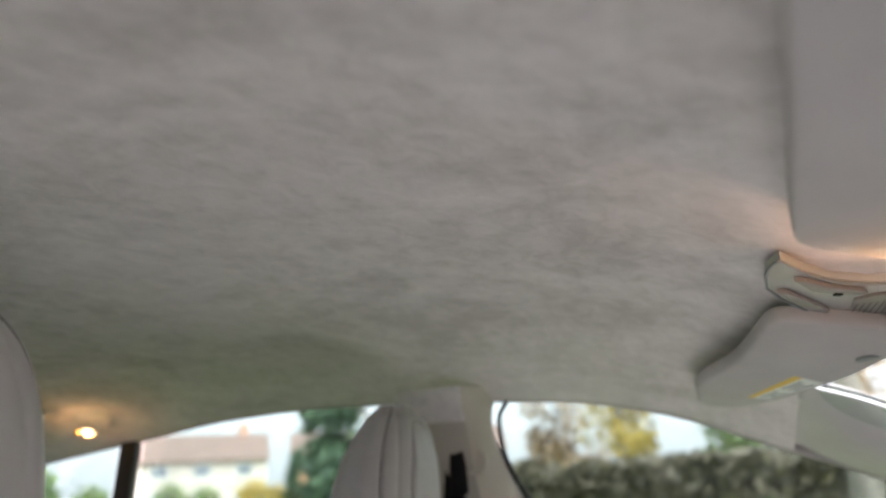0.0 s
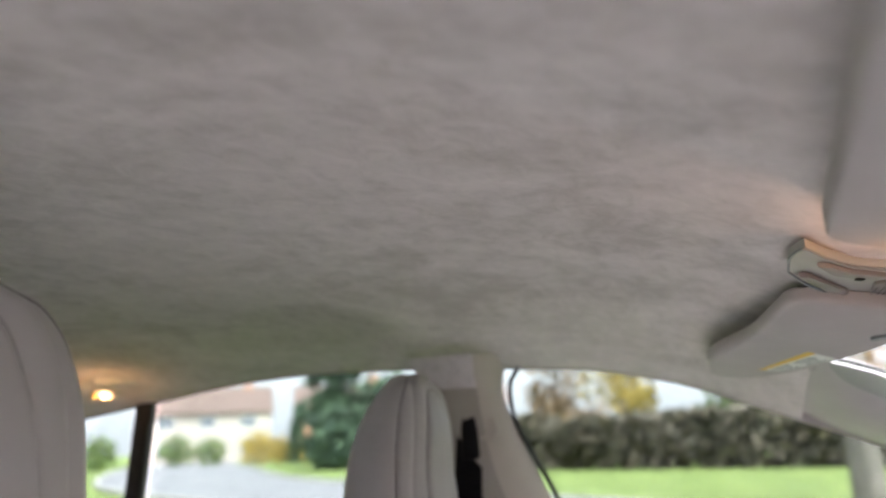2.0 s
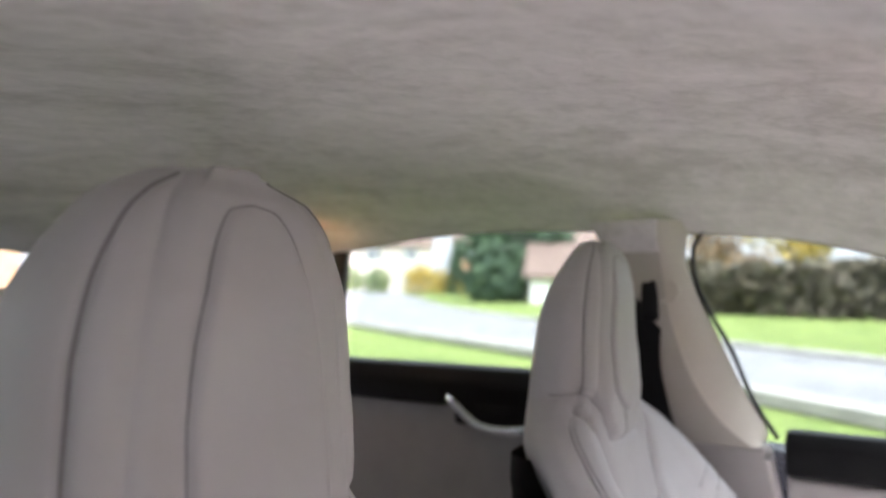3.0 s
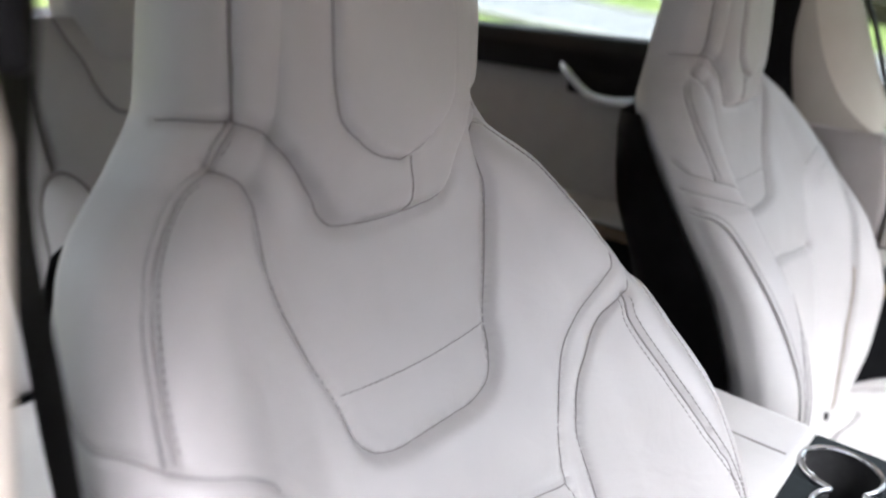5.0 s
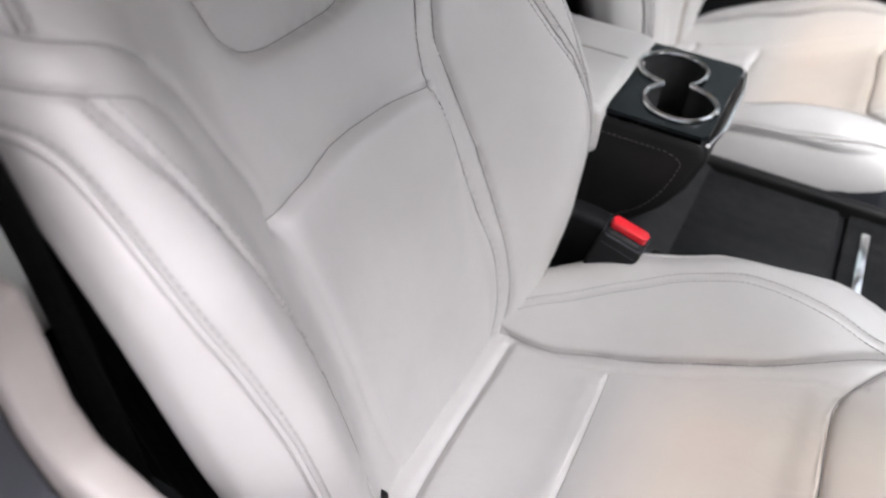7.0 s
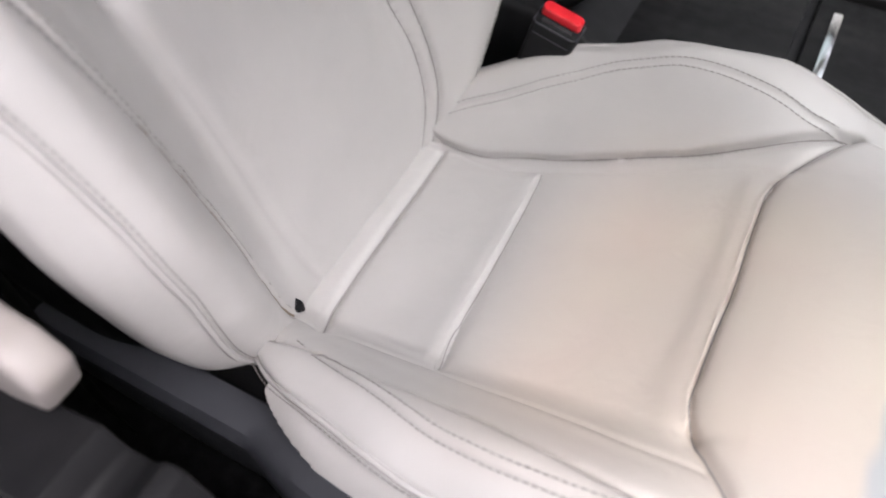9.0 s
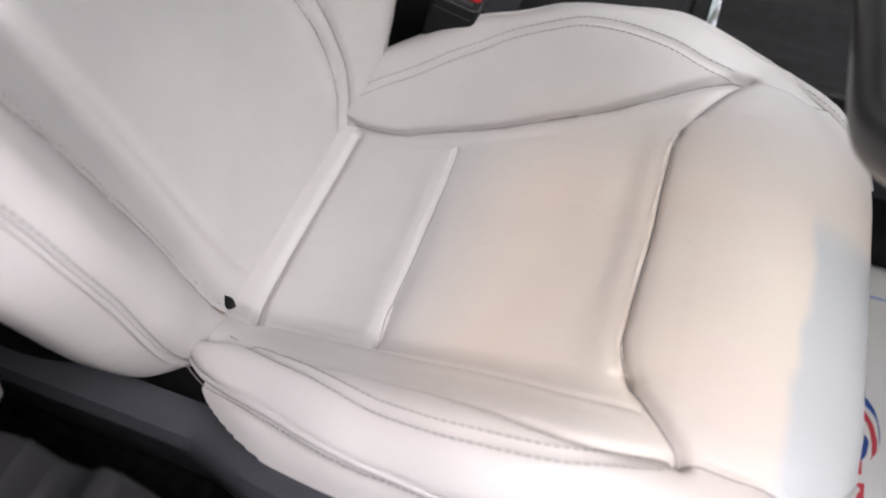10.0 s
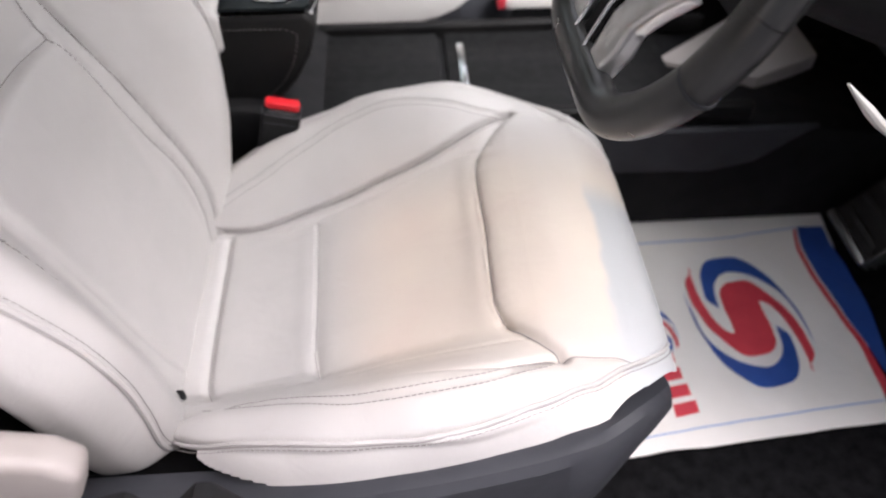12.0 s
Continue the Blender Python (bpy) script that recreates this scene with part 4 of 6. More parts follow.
pillar("pillar_base_left", 1, B_LOW, 0.712, 0.765, door_cloth, "grey lower pillar trim")
pillar("pillar_foot_left", 1, [(-0.15, 0.636), (0.003, 0.636), (0.003, 0.40), (-0.14, 0.40)], 0.700, 0.765, black_plastic, "black pillar foot beside the seat")


# windows on the closed side
def outline_side(pts, s=1):
    return [(x, s * (side_y(z) + 0.012), z) for x, z in pts]


front_top = [(x, float(edge_z(x)) + 0.01) for x in np.linspace(-0.21, 0.50, 14)]
panes = [("window_1", front_top + [(0.62, 0.93), (-0.07, 0.90)]),
         ("window_2", [(x, float(edge_z(x)) + 0.01) for x in np.linspace(-0.915, -0.26, 12)] + [(-0.19, 1.05), (-0.15, 0.93), (-0.98, 0.99)]),
         ("window_3", [(x, float(edge_z(x)) + 0.01) for x in np.linspace(-1.35, -0.985, 6)] + [(-1.045, 0.995), (-1.30, 1.05)])]
for nm, pts in panes:
    bm = bmesh.new()
    bm.faces.new([bm.verts.new(q) for q in outline_side(pts)])
    bmesh.ops.solidify(bm, geom=bm.faces[:], thickness=0.003)
    setting(nm, bm, glass, "faintly tinted car side window", "car window", False)
bar = [(-0.968, 1.30), (-0.925, 1.30), (-0.998, 0.97), (-1.042, 0.97)]
pillar("window_divider", 1, bar, 0.735, 0.765, rubber, "black upright bar between the rear panes")
# black rubber round the window tops and the front of the centre pillar
top_l = [(x, side_y(float(edge_z(x))) + 0.008, float(edge_z(x)) + 0.008) for x in np.linspace(-1.5, 0.52, 40)]
setting("trim", tube(top_l, 0.009, 8), door_cloth, "grey cloth-covered door seal", "door seal")
post = [(-0.122, 1.295), (-0.142, 1.262), (-0.143, 1.235), (-0.08, 1.075), (-0.045, 0.985), (-0.012, 0.93)]
setting("trim", tube([(x + 0.004, side_y(z) + 0.004, z) for x, z in smooth_path(post, 30)], 0.0042, 8), rubber, "black rubber seal along the pillar", "door seal")

# front pillar and windscreen
for s, nm in ((1, "front_pillar_left"), (-1, "front_pillar_right")):
    hi = smooth_path([(0.338, 0.455, 1.254), (0.40, 0.515, 1.240), (0.543, 0.60, 1.184), (0.80, 0.66, 1.07), (1.12, 0.70, 0.905)], 40)
    lo = smooth_path([(0.332, 0.700, 1.197), (0.371, 0.704, 1.171), (0.552, 0.716, 1.093), (0.80, 0.73, 0.985), (1.06, 0.745, 0.87)], 40)
    rows = []
    for i, (a, c) in enumerate(zip(np.array(hi), np.array(lo))):
        out = np.array([0.0, -0.72, -0.69])
        w = min(1.0, i / 8)
        rows.append([(p[0], s * p[1], p[2]) for p in [a - out * 0.02, a] + [a * (1 - k) + c * k + out * (0.030 * w * (1 - (2 * k - 1) ** 2)) for k in np.linspace(0.06, 0.94, 9)] + [c, c - out * 0.02]])
    setting(nm, grid(rows), pale_plastic, "pale grey front pillar trim", "pillar trim")
    edge = [Vector((p[0] + 0.004, s * (p[1] - 0.004), p[2] + 0.005)) for p in hi]
    setting("trim", tube(edge, 0.0028, 6), rubber, "black edge of the windscreen along the pillar", "trim")
scr = []
for v in np.linspace(0, 1, 9):
    scr.append([(float(lead_x(abs(y))) * (1 - v) + (1.27 - 0.16 * y * y) * v - 0.01, y * (1 + 0.20 * v), (liner_z(float(lead_x(abs(y))), y) + 0.012) * (1 - v) + 0.905 * v + 0.03 * v * (1 - v)) for y in np.linspace(-0.60, 0.60, 21)])
setting("windscreen", grid(scr), screen_glass, "clear sloping windscreen", "windscreen")
lip = [(float(lead_x(abs(y))), y, liner_z(float(lead_x(abs(y))), y) + 0.004) for y in np.linspace(-0.5, 0.5, 50)]
setting("trim", tube(lip, 0.005, 8), visor_cloth, "cloth-covered front edge of the headliner", "trim")

# dashboard, seen from below the wheel
dash = [(1.22, 0.90), (0.98, 0.915), (0.84, 0.89), (0.775, 0.83), (0.785, 0.76), (0.86, 0.66), (0.96, 0.60), (1.22, 0.56)]
setting("dashboard", prism(dash, "y", -0.70, 0.70, 0.02, 3), black_leather, "black leather dashboard underside", "dashboard")
setting("cowl", prism([(1.2, 0.88), (1.45, 0.93), (1.9, 0.90), (2.35, 0.80), (2.6, 0.66), (2.65, 0.45), (1.2, 0.45)], "y", -0.88, 0.88, 0.03), car_paint, "dark bonnet end", "car body")


def door(name, x0, x1, label, pull):
    d = thing(name, (x0 + x1) / 2, 0.74, 0.30, label, "car door")
    off = Vector((-(x0 + x1) / 2, -0.74, -0.30))

    def put(nm, bm, mat, lab=""):
        bmesh.ops.translate(bm, verts=bm.verts[:], vec=off)
        return part(nm, bm, mat, d, lab)

    def run(profile, a, c, r=0.006, seg=2):
        return prism(profile, "x", a, c, r, seg)
    # ledge under the glass, upper card, armrest, inlay, lower card
    put("window_ledge", run([(0.712, 0.985), (0.728, 1.018), (0.76, 1.024), (0.80, 1.00), (0.80, 0.932), (0.722, 0.932)] if pull else
                            [(0.722, 0.925), (0.735, 0.945), (0.775, 0.945), (0.80, 0.92), (0.80, 0.868), (0.728, 0.868)], x0, x1, 0.008, 3), black_leather, "black padded ledge below the window")
    top = 0.930 if pull else 0.865
    low = 0.66 if pull else 0.712
    put("upper_card", run([(0.745, top), (0.80, top), (0.80, low), (0.735, low), (0.74, low + 0.08)], x0, x1, 0.008, 3), door_cloth, "grey padded upper panel")
    up = 0.0 if pull else 0.040
    rest = run([(0.735, 0.672 + up), (0.72, 0.668 + up), (0.655, 0.655 + up), (0.648, 0.648 + up), (0.655, 0.643 + up), (0.735, 0.640 + up), (0.80, 0.640 + up), (0.80, 0.672 + up)], x0 + 0.004, x1 - 0.03, 0.004, 3)
    bmesh.ops.bisect_plane(rest, geom=rest.verts[:] + rest.edges[:] + rest.faces[:], plane_co=(x0 + 0.30, 0, 0), plane_no=(1, 0, 0))
    for v in rest.verts:
        if not pull and v.co.x < x0 + 0.2:
            v.co.y = max(v.co.y, 0.728)
    put("armrest", rest, pale_plastic, "pale armrest ledge")
    put("inlay", run([(0.716, 0.616 + up), (0.80, 0.618 + up), (0.80, 0.592 + up), (0.716, 0.592 + up)], x0 + 0.01, x1 - 0.02, 0.004), tan_trim, "stitched tan inlay")
    put("inlay_seam", tube([(x, 0.7145, 0.604 + up) for x in np.linspace(x0 + 0.02, x1 - 0.03, 12)], 0.0012, 6), thread, "stitched line")
    put("lower_card", run([(0.722, 0.638 + up), (0.80, 0.638 + up), (0.80, 0.36), (0.70, 0.36), (0.70, 0.44), (0.725, 0.50)], x0, x1, 0.008, 3), black_plastic, "black lower door panel with pocket")
    if pull:
        bm = tube(smooth_path([(-0.672, 0.724, 0.952), (-0.650, 0.712, 0.940), (-0.610, 0.706, 0.912), (-0.580, 0.704, 0.897), (-0.545, 0.704, 0.893), (-0.50, 0.706, 0.897), (-0.45, 0.724, 0.905)], 40), 0.011, 10, None, 0.65)
        put("pull_handle", bm, chrome, "chrome door pull")
        put("handle_recess", box((-0.655, 0.718, 0.895), (-0.44, 0.748, 0.95), 0.01), black_plastic, "black recess behind the handle")
    else:
        put("pull_handle", tube(smooth_path([(0.30, 0.722, 0.80), (0.34, 0.705, 0.79), (0.45, 0.702, 0.785), (0.50, 0.722, 0.79)], 30), 0.010, 10, None, 0.7), chrome, "chrome door pull")
    return d


door("rear_car_door", -1.05, -0.17, "closed rear car door with grey panel and chrome pull", True)
door("front_car_door", 0.005, 0.98, "closed front car door with grey panel and dark ledge", False)
bm = disc((-0.013, 0.668, 0.913), (0, -1, 0.2), 0.007, 16, None, 0.006)
tagged(part("trim_button", bm, chrome), "small chrome button at the foot of the pillar", "trim button")


# seat belts
def belt(name, s, dx, pts, turns, label):
    b = thing(name, pts[0][0] + dx, s * pts[0][1], 0.31, label, "seat belt")
    off = Vector((-pts[0][0] - dx, -s * pts[0][1], -0.31))
    path = smooth_path([(x + dx, s * y, z) for x, y, z in pts], 60)
    rows = []
    for i, q in enumerate(path):
        wdir = Vector(turns).normalized() * 0.024
        wdir.y *= s
        rows.append([Vector(q) - wdir + off, Vector(q) + off + Vector((0, -s * 0.001, 0)), Vector(q) + wdir + off])
    bm = grid([[tuple(v) for v in r] for r in rows])
    bmesh.ops.solidify(bm, geom=bm.faces[:], thickness=0.0016)
    part("strap", bm, webbing, b, "black woven strap")
    slim = (-0.014, -0.004, 0.030) if s < 0 else (-0.012, 0.012, 0.05)
    bm = box((pts[0][0] + dx - 0.016, s * pts[0][1] + slim[0], pts[0][2] - slim[2]), (pts[0][0] + dx + 0.016, s * pts[0][1] + slim[1], pts[0][2] + 0.03), 0.009 if s > 0 else 0.004, 3)
    bmesh.ops.translate(bm, verts=bm.verts[:], vec=off)
    part("upper_guide", bm, black_plastic, b, "black strap guide")
    if s < 0:
        return b, off
    bm = disc((pts[0][0] + dx + 0.03, s * (pts[0][1] + 0.004), pts[0][2] + 0.002), (0, -s, 0.1), 0.021, 24, None, 0.008)
    bmesh.ops.translate(bm, verts=bm.verts[:], vec=off)
    part("guide_cover", bm, pillar_cloth, b, "round cream cover")
    return b, off


belt("seat_belt", 1, 0.0, [(-0.205, 0.655, 1.185), (-0.212, 0.648, 1.08), (-0.195, 0.645, 0.98), (-0.15, 0.648, 0.86), (-0.10, 0.66, 0.66), (-0.07, 0.665, 0.42)], (1, 0.25, 0), "black seat belt hanging beside the passenger seat")
_, off = belt("seat_belt", -1, 0.03, [(-0.075, 0.640, 1.145), (-0.125, 0.632, 1.04), (-0.125, 0.630, 0.96), (-0.110, 0.630, 0.86), (-0.095, 0.632, 0.74), (-0.07, 0.64, 0.42)], (1, 0.1, 0), "black seat belt hanging behind the driver's seat")

# lower trim of the open doorway's pillar, with the door latch
low = [(-0.055, 0.850), (-0.020, 0.850), (-0.020, 0.765), (-0.010, 0.736), (0.022, 0.714), (0.064, 0.704), (0.080, 0.686), (0.068, 0.650), (0.02, 0.622), (-0.06, 0.612)]
setting("pillar_base_right", prism(low, "y", -0.692, -0.664, 0.009, 3), taupe_plastic, "pale rounded lower pillar trim", "pillar trim")
latch = thing("door_latch", 0.0, -0.735, 0.80, "dark grey door latch plate on the pillar", "door latch")
plate = [(-0.16, 0.055), (-0.022, 0.055), (-0.032, -0.04), (-0.024, -0.08), (-0.004, -0.10), (0.022, -0.14), (0.0, -0.18), (-0.16, -0.20)]
part("plate", prism(plate, "y", -0.03, 0.041, 0.005), grey_plastic, latch)
part("striker", tube(smooth_path([(-0.006, -0.02, -0.03), (0.018, -0.02, -0.03), (0.02, -0.005, -0.03), (-0.006, 0.0, -0.03)], 20), 0.004, 8), satin, latch, "steel striker loop")
kick = [(-0.30, 0.60), (0.06, 0.64), (0.098, 0.655), (0.108, 0.632), (0.125, 0.635), (0.145, 0.662), (0.158, 0.660), (0.22, 0.54), (0.30, 0.42), (0.30, 0.395), (-0.30, 0.39)]
bm = prism(kick, "y", -0.735, -0.682, 0.006)
setting("sill_cover", bm, black_plastic, "black plastic cover at the foot of the pillar", "sill cover")

# rear body side of the open side, beyond the pillar
prof = [(-0.74, 0.30), (-0.80, 0.45), (-0.80, 0.93), (-0.74, 0.93), (-0.725, 0.60)]
setting("body_side_right", prism(prof, "x", -1.3, -0.16, 0.008), door_cloth, "closed rear door panel on the open side", "door panel")
bm = bmesh.new()
bm.faces.new([bm.verts.new(q) for q in outline_side([(x, float(edge_z(x)) + 0.01) for x in np.linspace(-1.35, -0.22, 16)] + [(-0.16, 0.93), (-1.30, 1.0)], -1)])
bmesh.ops.solidify(bm, geom=bm.faces[:], thickness=0.003)
ob = setting("window_4", bm, glass, "clear rear side window on the open side", "car window", False)
ob.visible_shadow = False
top_r = [(x, -side_y(float(edge_z(x))) - 0.008, float(edge_z(x)) + 0.008) for x in np.linspace(-1.5, 0.52, 40)]
setting("trim", tube(top_r, 0.012, 8), rubber, "black rubber seal round the open doorway", "door seal")


# ---- rear bench ----
def cushion_block(lo, hi, r, puff=0.01):
    """A stuffed block: rounded all over and slightly bulged."""
    bm = box(lo, hi)
    bmesh.ops.subdivide_edges(bm, edges=bm.edges[:], cuts=9, use_grid_fill=True)
    c, h = (Vector(lo) + Vector(hi)) / 2, (Vector(hi) - Vector(lo)) / 2
    for v in bm.verts:
        d = v.co - c
        q = [max(-1, min(1, d[i] / h[i])) for i in range(3)]
        inner = Vector([max(-(h[i] - r), min(h[i] - r, d[i])) for i in range(3)])
        out = d - inner
        if out.length > 1e-6:
            d = inner + out.normalized() * min(r, out.length * 1.0 if out.length < r else r)
        bul = puff * (1 - q[0] ** 2 * q[1] ** 2) * (1 - q[1] ** 4) * (1 - q[2] ** 4)
        v.co = c + d + Vector((bul, 0, bul * 0.3))
    return bm


rear = thing("rear_bench", -0.95, 0, 0.30, "pale grey leather rear bench with three headrests, in the shade", "rear seat")
lean = Matrix.Translation((0.0, 0, 0.17)) @ Matrix.Rotation(radians(-22), 4, "Y")
for y0, y1 in ((-0.64, -0.212), (-0.212, 0.212), (0.212, 0.64)):
    part("backrest", cushion_block((-0.10, y0 + 0.002, 0.0), (0.03, y1 - 0.002, 0.60), 0.035, 0.012), leather, rear, at=lean)
    part("cushion", cushion_block((0.02, y0 + 0.002, 0.05), (0.50, y1 - 0.002, 0.19), 0.05, 0.015), leather, rear)
for y in (-0.38, 0.0, 0.38):
    hw = 0.135 if y else 0.112
    part("headrest", cushion_block((-0.09, y - hw, 0.495), (0.050, y + hw, 0.775), 0.045, 0.008), leather, rear, "grey leather headrest", at=lean)
    yoke = [(-0.155, 0.585), (-0.146, 0.555), (-0.126, 0.509), (-0.112, 0.455), (-0.085, 0.420), (0.0, 0.410)]
    yoke = smooth_path([(0.0405, y + a, b) for a, b in yoke] + [(0.0405, y - a, b) for a, b in yoke[-2::-1]], 60)
    part("piping", tube(yoke, 0.003, 6), crease, rear, "recessed seam round the headrest's foot", at=lean)
for s in (1, -1):
    # a stuffed bolster with an arched top on each side of the middle place
    pad = bmesh.new()
    rows = []
    for i in range(17):
        a = i / 16 * math.pi / 2
        rise, grow = math.sin(a), math.cos(a)
        loop = [(-0.046 * grow, 0.02), (-0.046 * grow, 0.255)] + [(-0.046 * grow * math.cos(q), 0.255 + 0.075 * grow * math.sin(q)) for q in np.linspace(0.2, math.pi - 0.2, 11)] + [(0.046 * grow, 0.255), (0.046 * grow, 0.02)]
        rows.append([(0.022 + 0.044 * rise, s * (0.216 + y + 0.10 * max(0, 0.20 - z)), z) for y, z in loop])
    part("bolster", grid(rows, bm=pad), leather, rear, at=lean)
    foot = smooth_path([(0.034, s * (0.2165 + y), z) for y, z in ((0.072, 0.04), (0.052, 0.20), (0.046, 0.27), (0.024, 0.320), (0.0, 0.334), (-0.024, 0.320), (-0.046, 0.27), (-0.040, 0.20), (-0.028, 0.04))], 60)
    part("piping", tube(foot, 0.0035, 6), crease, rear, "recessed seam round the bolster", at=lean)

setting("parcel_shelf", prism([(-1.35, 0.955), (-1.32, 0.975), (-1.9, 0.985), (-1.95, 0.95)], "y", -0.62, 0.62, 0.006), grey_plastic, "charcoal parcel shelf behind the bench", "parcel shelf")
hatch = [[(-1.675 - 0.55 * v, 1.16 * u, liner_z(-1.68, 1.16 * u) + 0.004 - 0.27 * v) for u in np.linspace(-0.5, 0.5, 9)] for v in np.linspace(0, 1, 5)]
setting("rear_window", grid(hatch), screen_glass, "sloping rear window", "car window")
for s, nm in ((1, "rear_pillar_left"), (-1, "rear_pillar_right")):
    bm = prism([(-1.36, 1.26), (-1.62, 1.25), (-2.0, 1.02), (-2.0, 0.90), (-1.30, 0.93), (-1.32, 1.05)], "y", 0.60, 0.66, 0.01)
    for v in bm.verts:
        v.co.y *= s
    setting(nm, bm, grey_plastic, "charcoal rear pillar trim", "pillar trim")

# ---- overhead: console, visors, lamps ----
con = thing("overhead_console", 0.3535, 0.0075, 1.302, "pale overhead console with switches and speaker grille", "overhead console")
off = Vector((-0.37, -0.02, -1.30))


def over(nm, bm, mat, lab=""):
    bmesh.ops.translate(bm, verts=bm.verts[:], vec=off)
    return part(nm, bm, mat, con, lab)


def slab(outline, drop, thick, r=0.0, seg=2):
    """A low slab under the headliner, following its shape."""
    bm = prism(outline, "z", -drop - thick, -drop, r, seg)
    for v in bm.verts:
        v.co.z += liner_z(v.co.x, v.co.y)
    return bm


def edge_line(outline, drop, r, n=60):
    p = smooth_path(outline + [outline[0]], n)
    return tube([(x, y, liner_z(x, y) - drop) for x, y in p], r, 6, caps=False)


PANEL_OUT = [(0.296, 0.058), (0.293, 0.010), (0.300, -0.034), (0.320, -0.004), (0.341, 0.019), (0.366, 0.029), (0.402, 0.020), (0.424, -0.008), (0.442, -0.05), (0.448, 0.0), (0.440, 0.045), (0.420, 0.100), (0.398, 0.131), (0.377, 0.141), (0.348, 0.139), (0.318, 0.105)]
over("housing", slab(PANEL_OUT, -0.004, 0.0085, 0.003), console_grey, "pale console panel")
over("bezel", edge_line(PANEL_OUT, 0.006, 0.0012), print_grey, "fine dark edge")
over("switch", slab([(0.312, 0.012), (0.322, 0.012), (0.340, 0.033), (0.366, 0.045), (0.371, 0.055), (0.350, 0.058), (0.328, 0.046)], 0.004, 0.005, 0.002), taupe_plastic, "grey rocker switch")
over("switch", slab([(0.303, 0.058), (0.311, 0.055), (0.328, 0.082), (0.350, 0.118), (0.349, 0.129), (0.330, 0.114)], 0.004, 0.005, 0.002), taupe_plastic, "grey rocker switch")
over("switch_mark", slab([(0.345, 0.046), (0.351, 0.048), (0.349, 0.054), (0.344, 0.052)], 0.0095, 0.0012), black_plastic, "small black switch mark")
over("speaker_grille", slab([(0.366, 0.112), (0.364, 0.082), (0.376, 0.062), (0.402, 0.044), (0.430, 0.018), (0.438, 0.024), (0.424, 0.086), (0.406, 0.114), (0.386, 0.126)], 0.004, 0.004, 0.002), taupe_plastic, "perforated grey grille")
bm = bmesh.new()
for i in range(16):
    for j in range(22):
        x, y = 0.368 + 0.0044 * i, 0.028 + 0.0044 * j
        if 0.0 < (y - (0.092 - 1.02 * (x - 0.366))) < 0.052 - 0.0 * x and y < 0.122 and y < 0.30 - 0.53 * (x - 0.05):
            disc((x, y, liner_z(x, y) - 0.0084), (0, 0, -1), 0.0012, 6, bm)
over("grille_hole", bm, black_plastic, "rows of small grille holes")
over("chrome_edge", tube([(x, y, liner_z(x, y) - 0.008) for x, y in ((0.418, 0.106), (0.430, 0.070), (0.441, 0.030))], 0.0012, 6), chrome, "thin chrome edge")
for name, c, nrm, rad, tone in (("reading_lamp", (0.352, -0.094, 1.2675), (-0.30, -0.25, -1), 0.0066, "lit round reading lamp in the overhead console"),
                                ("rear_lamp", (-0.926, 0.548, 1.286), (0.1, -0.45, -1), 0.010, "lit round courtesy lamp above the rear door")):
    lamp = thing(name, *c, tone, "lamp")
    up = -Vector(nrm).normalized()
    bm = bmesh.new()
    q = up.to_track_quat("Z", "Y").to_matrix()
    tube([q @ Vector((rad * 1.5 * math.cos(a), rad * 1.5 * math.sin(a), 0.001)) for a in np.linspace(0, 2 * math.pi, 33)], rad * 0.22, 8, bm, caps=False)
    part("bezel", bm, pale_plastic, lamp, "pale lamp ring")
    if name == "reading_lamp":
        part("cup", tube([q @ Vector((0, 0, h)) for h in (0.001, 0.009)], [rad * 1.5, rad * 1.75], 24), pale_plastic, lamp, "pale lamp cup")
    bm = bmesh.new()
    bmesh.ops.create_uvsphere(bm, u_segments=20, v_segments=10, radius=rad)
    for v in bm.verts:
        v.co = q @ Vector((v.co.x, v.co.y, v.co.z * 0.75))
    part("bulb", bm, bulb, lamp, "glowing warm lens")
    part("toggle", box((-0.011, -0.022, -0.006), (-0.006, -0.016, 0.004), 0.001), brass, lamp, "small brass-coloured clip")
    ld = bpy.data.lights.new(name + "_light", "POINT")
    ld.energy, ld.color, ld.shadow_soft_size = (0.035, (1.0, 0.5, 0.18), 0.006)
    lo = new(name + "_light", ld)
    lo.location = Vector(c) - up * 0.014


def visor_z(x, y):
    return 1.279 - 0.20 * (x - 0.305) - 0.115 * (abs(y) - 0.133)


def visor(out, label):
    """A folded-up sun visor under the headliner: a flat padded board on a pivot."""
    cx, cy = sum(p[0] for p in out) / len(out), sum(p[1] for p in out) / len(out)
    o = Vector((-cx, -cy, -visor_z(cx, cy)))
    v = thing("sun_visor", cx - (0.008 if cy > 0 else 0.026), cy - 0.011, visor_z(cx, cy), label, "sun visor", "sun visors")
    p = [tuple(q) for q in smooth_path(out + [out[0]], 64)][:-1]
    bm = prism(p, "z", 0.0, 0.017, 0.007, 3)
    for q in bm.verts:
        q.co.z += visor_z(q.co.x, q.co.y)
    bmesh.ops.translate(bm, verts=bm.verts[:], vec=o)
    board = part("board", bm, visor_cloth, v, "cloth-covered visor board")
    sg = 1 if cy > 0 else -1
    pin = tube([(0.412, sg * y, visor_z(0.412, y) + 0.012) for y in (0.118, 0.135, 0.16)], 0.005, 10)
    bmesh.ops.translate(pin, verts=pin.verts[:], vec=o)
    part("pivot_pin", pin, taupe_plastic, v, "grey pivot pin")
    return v, board, o


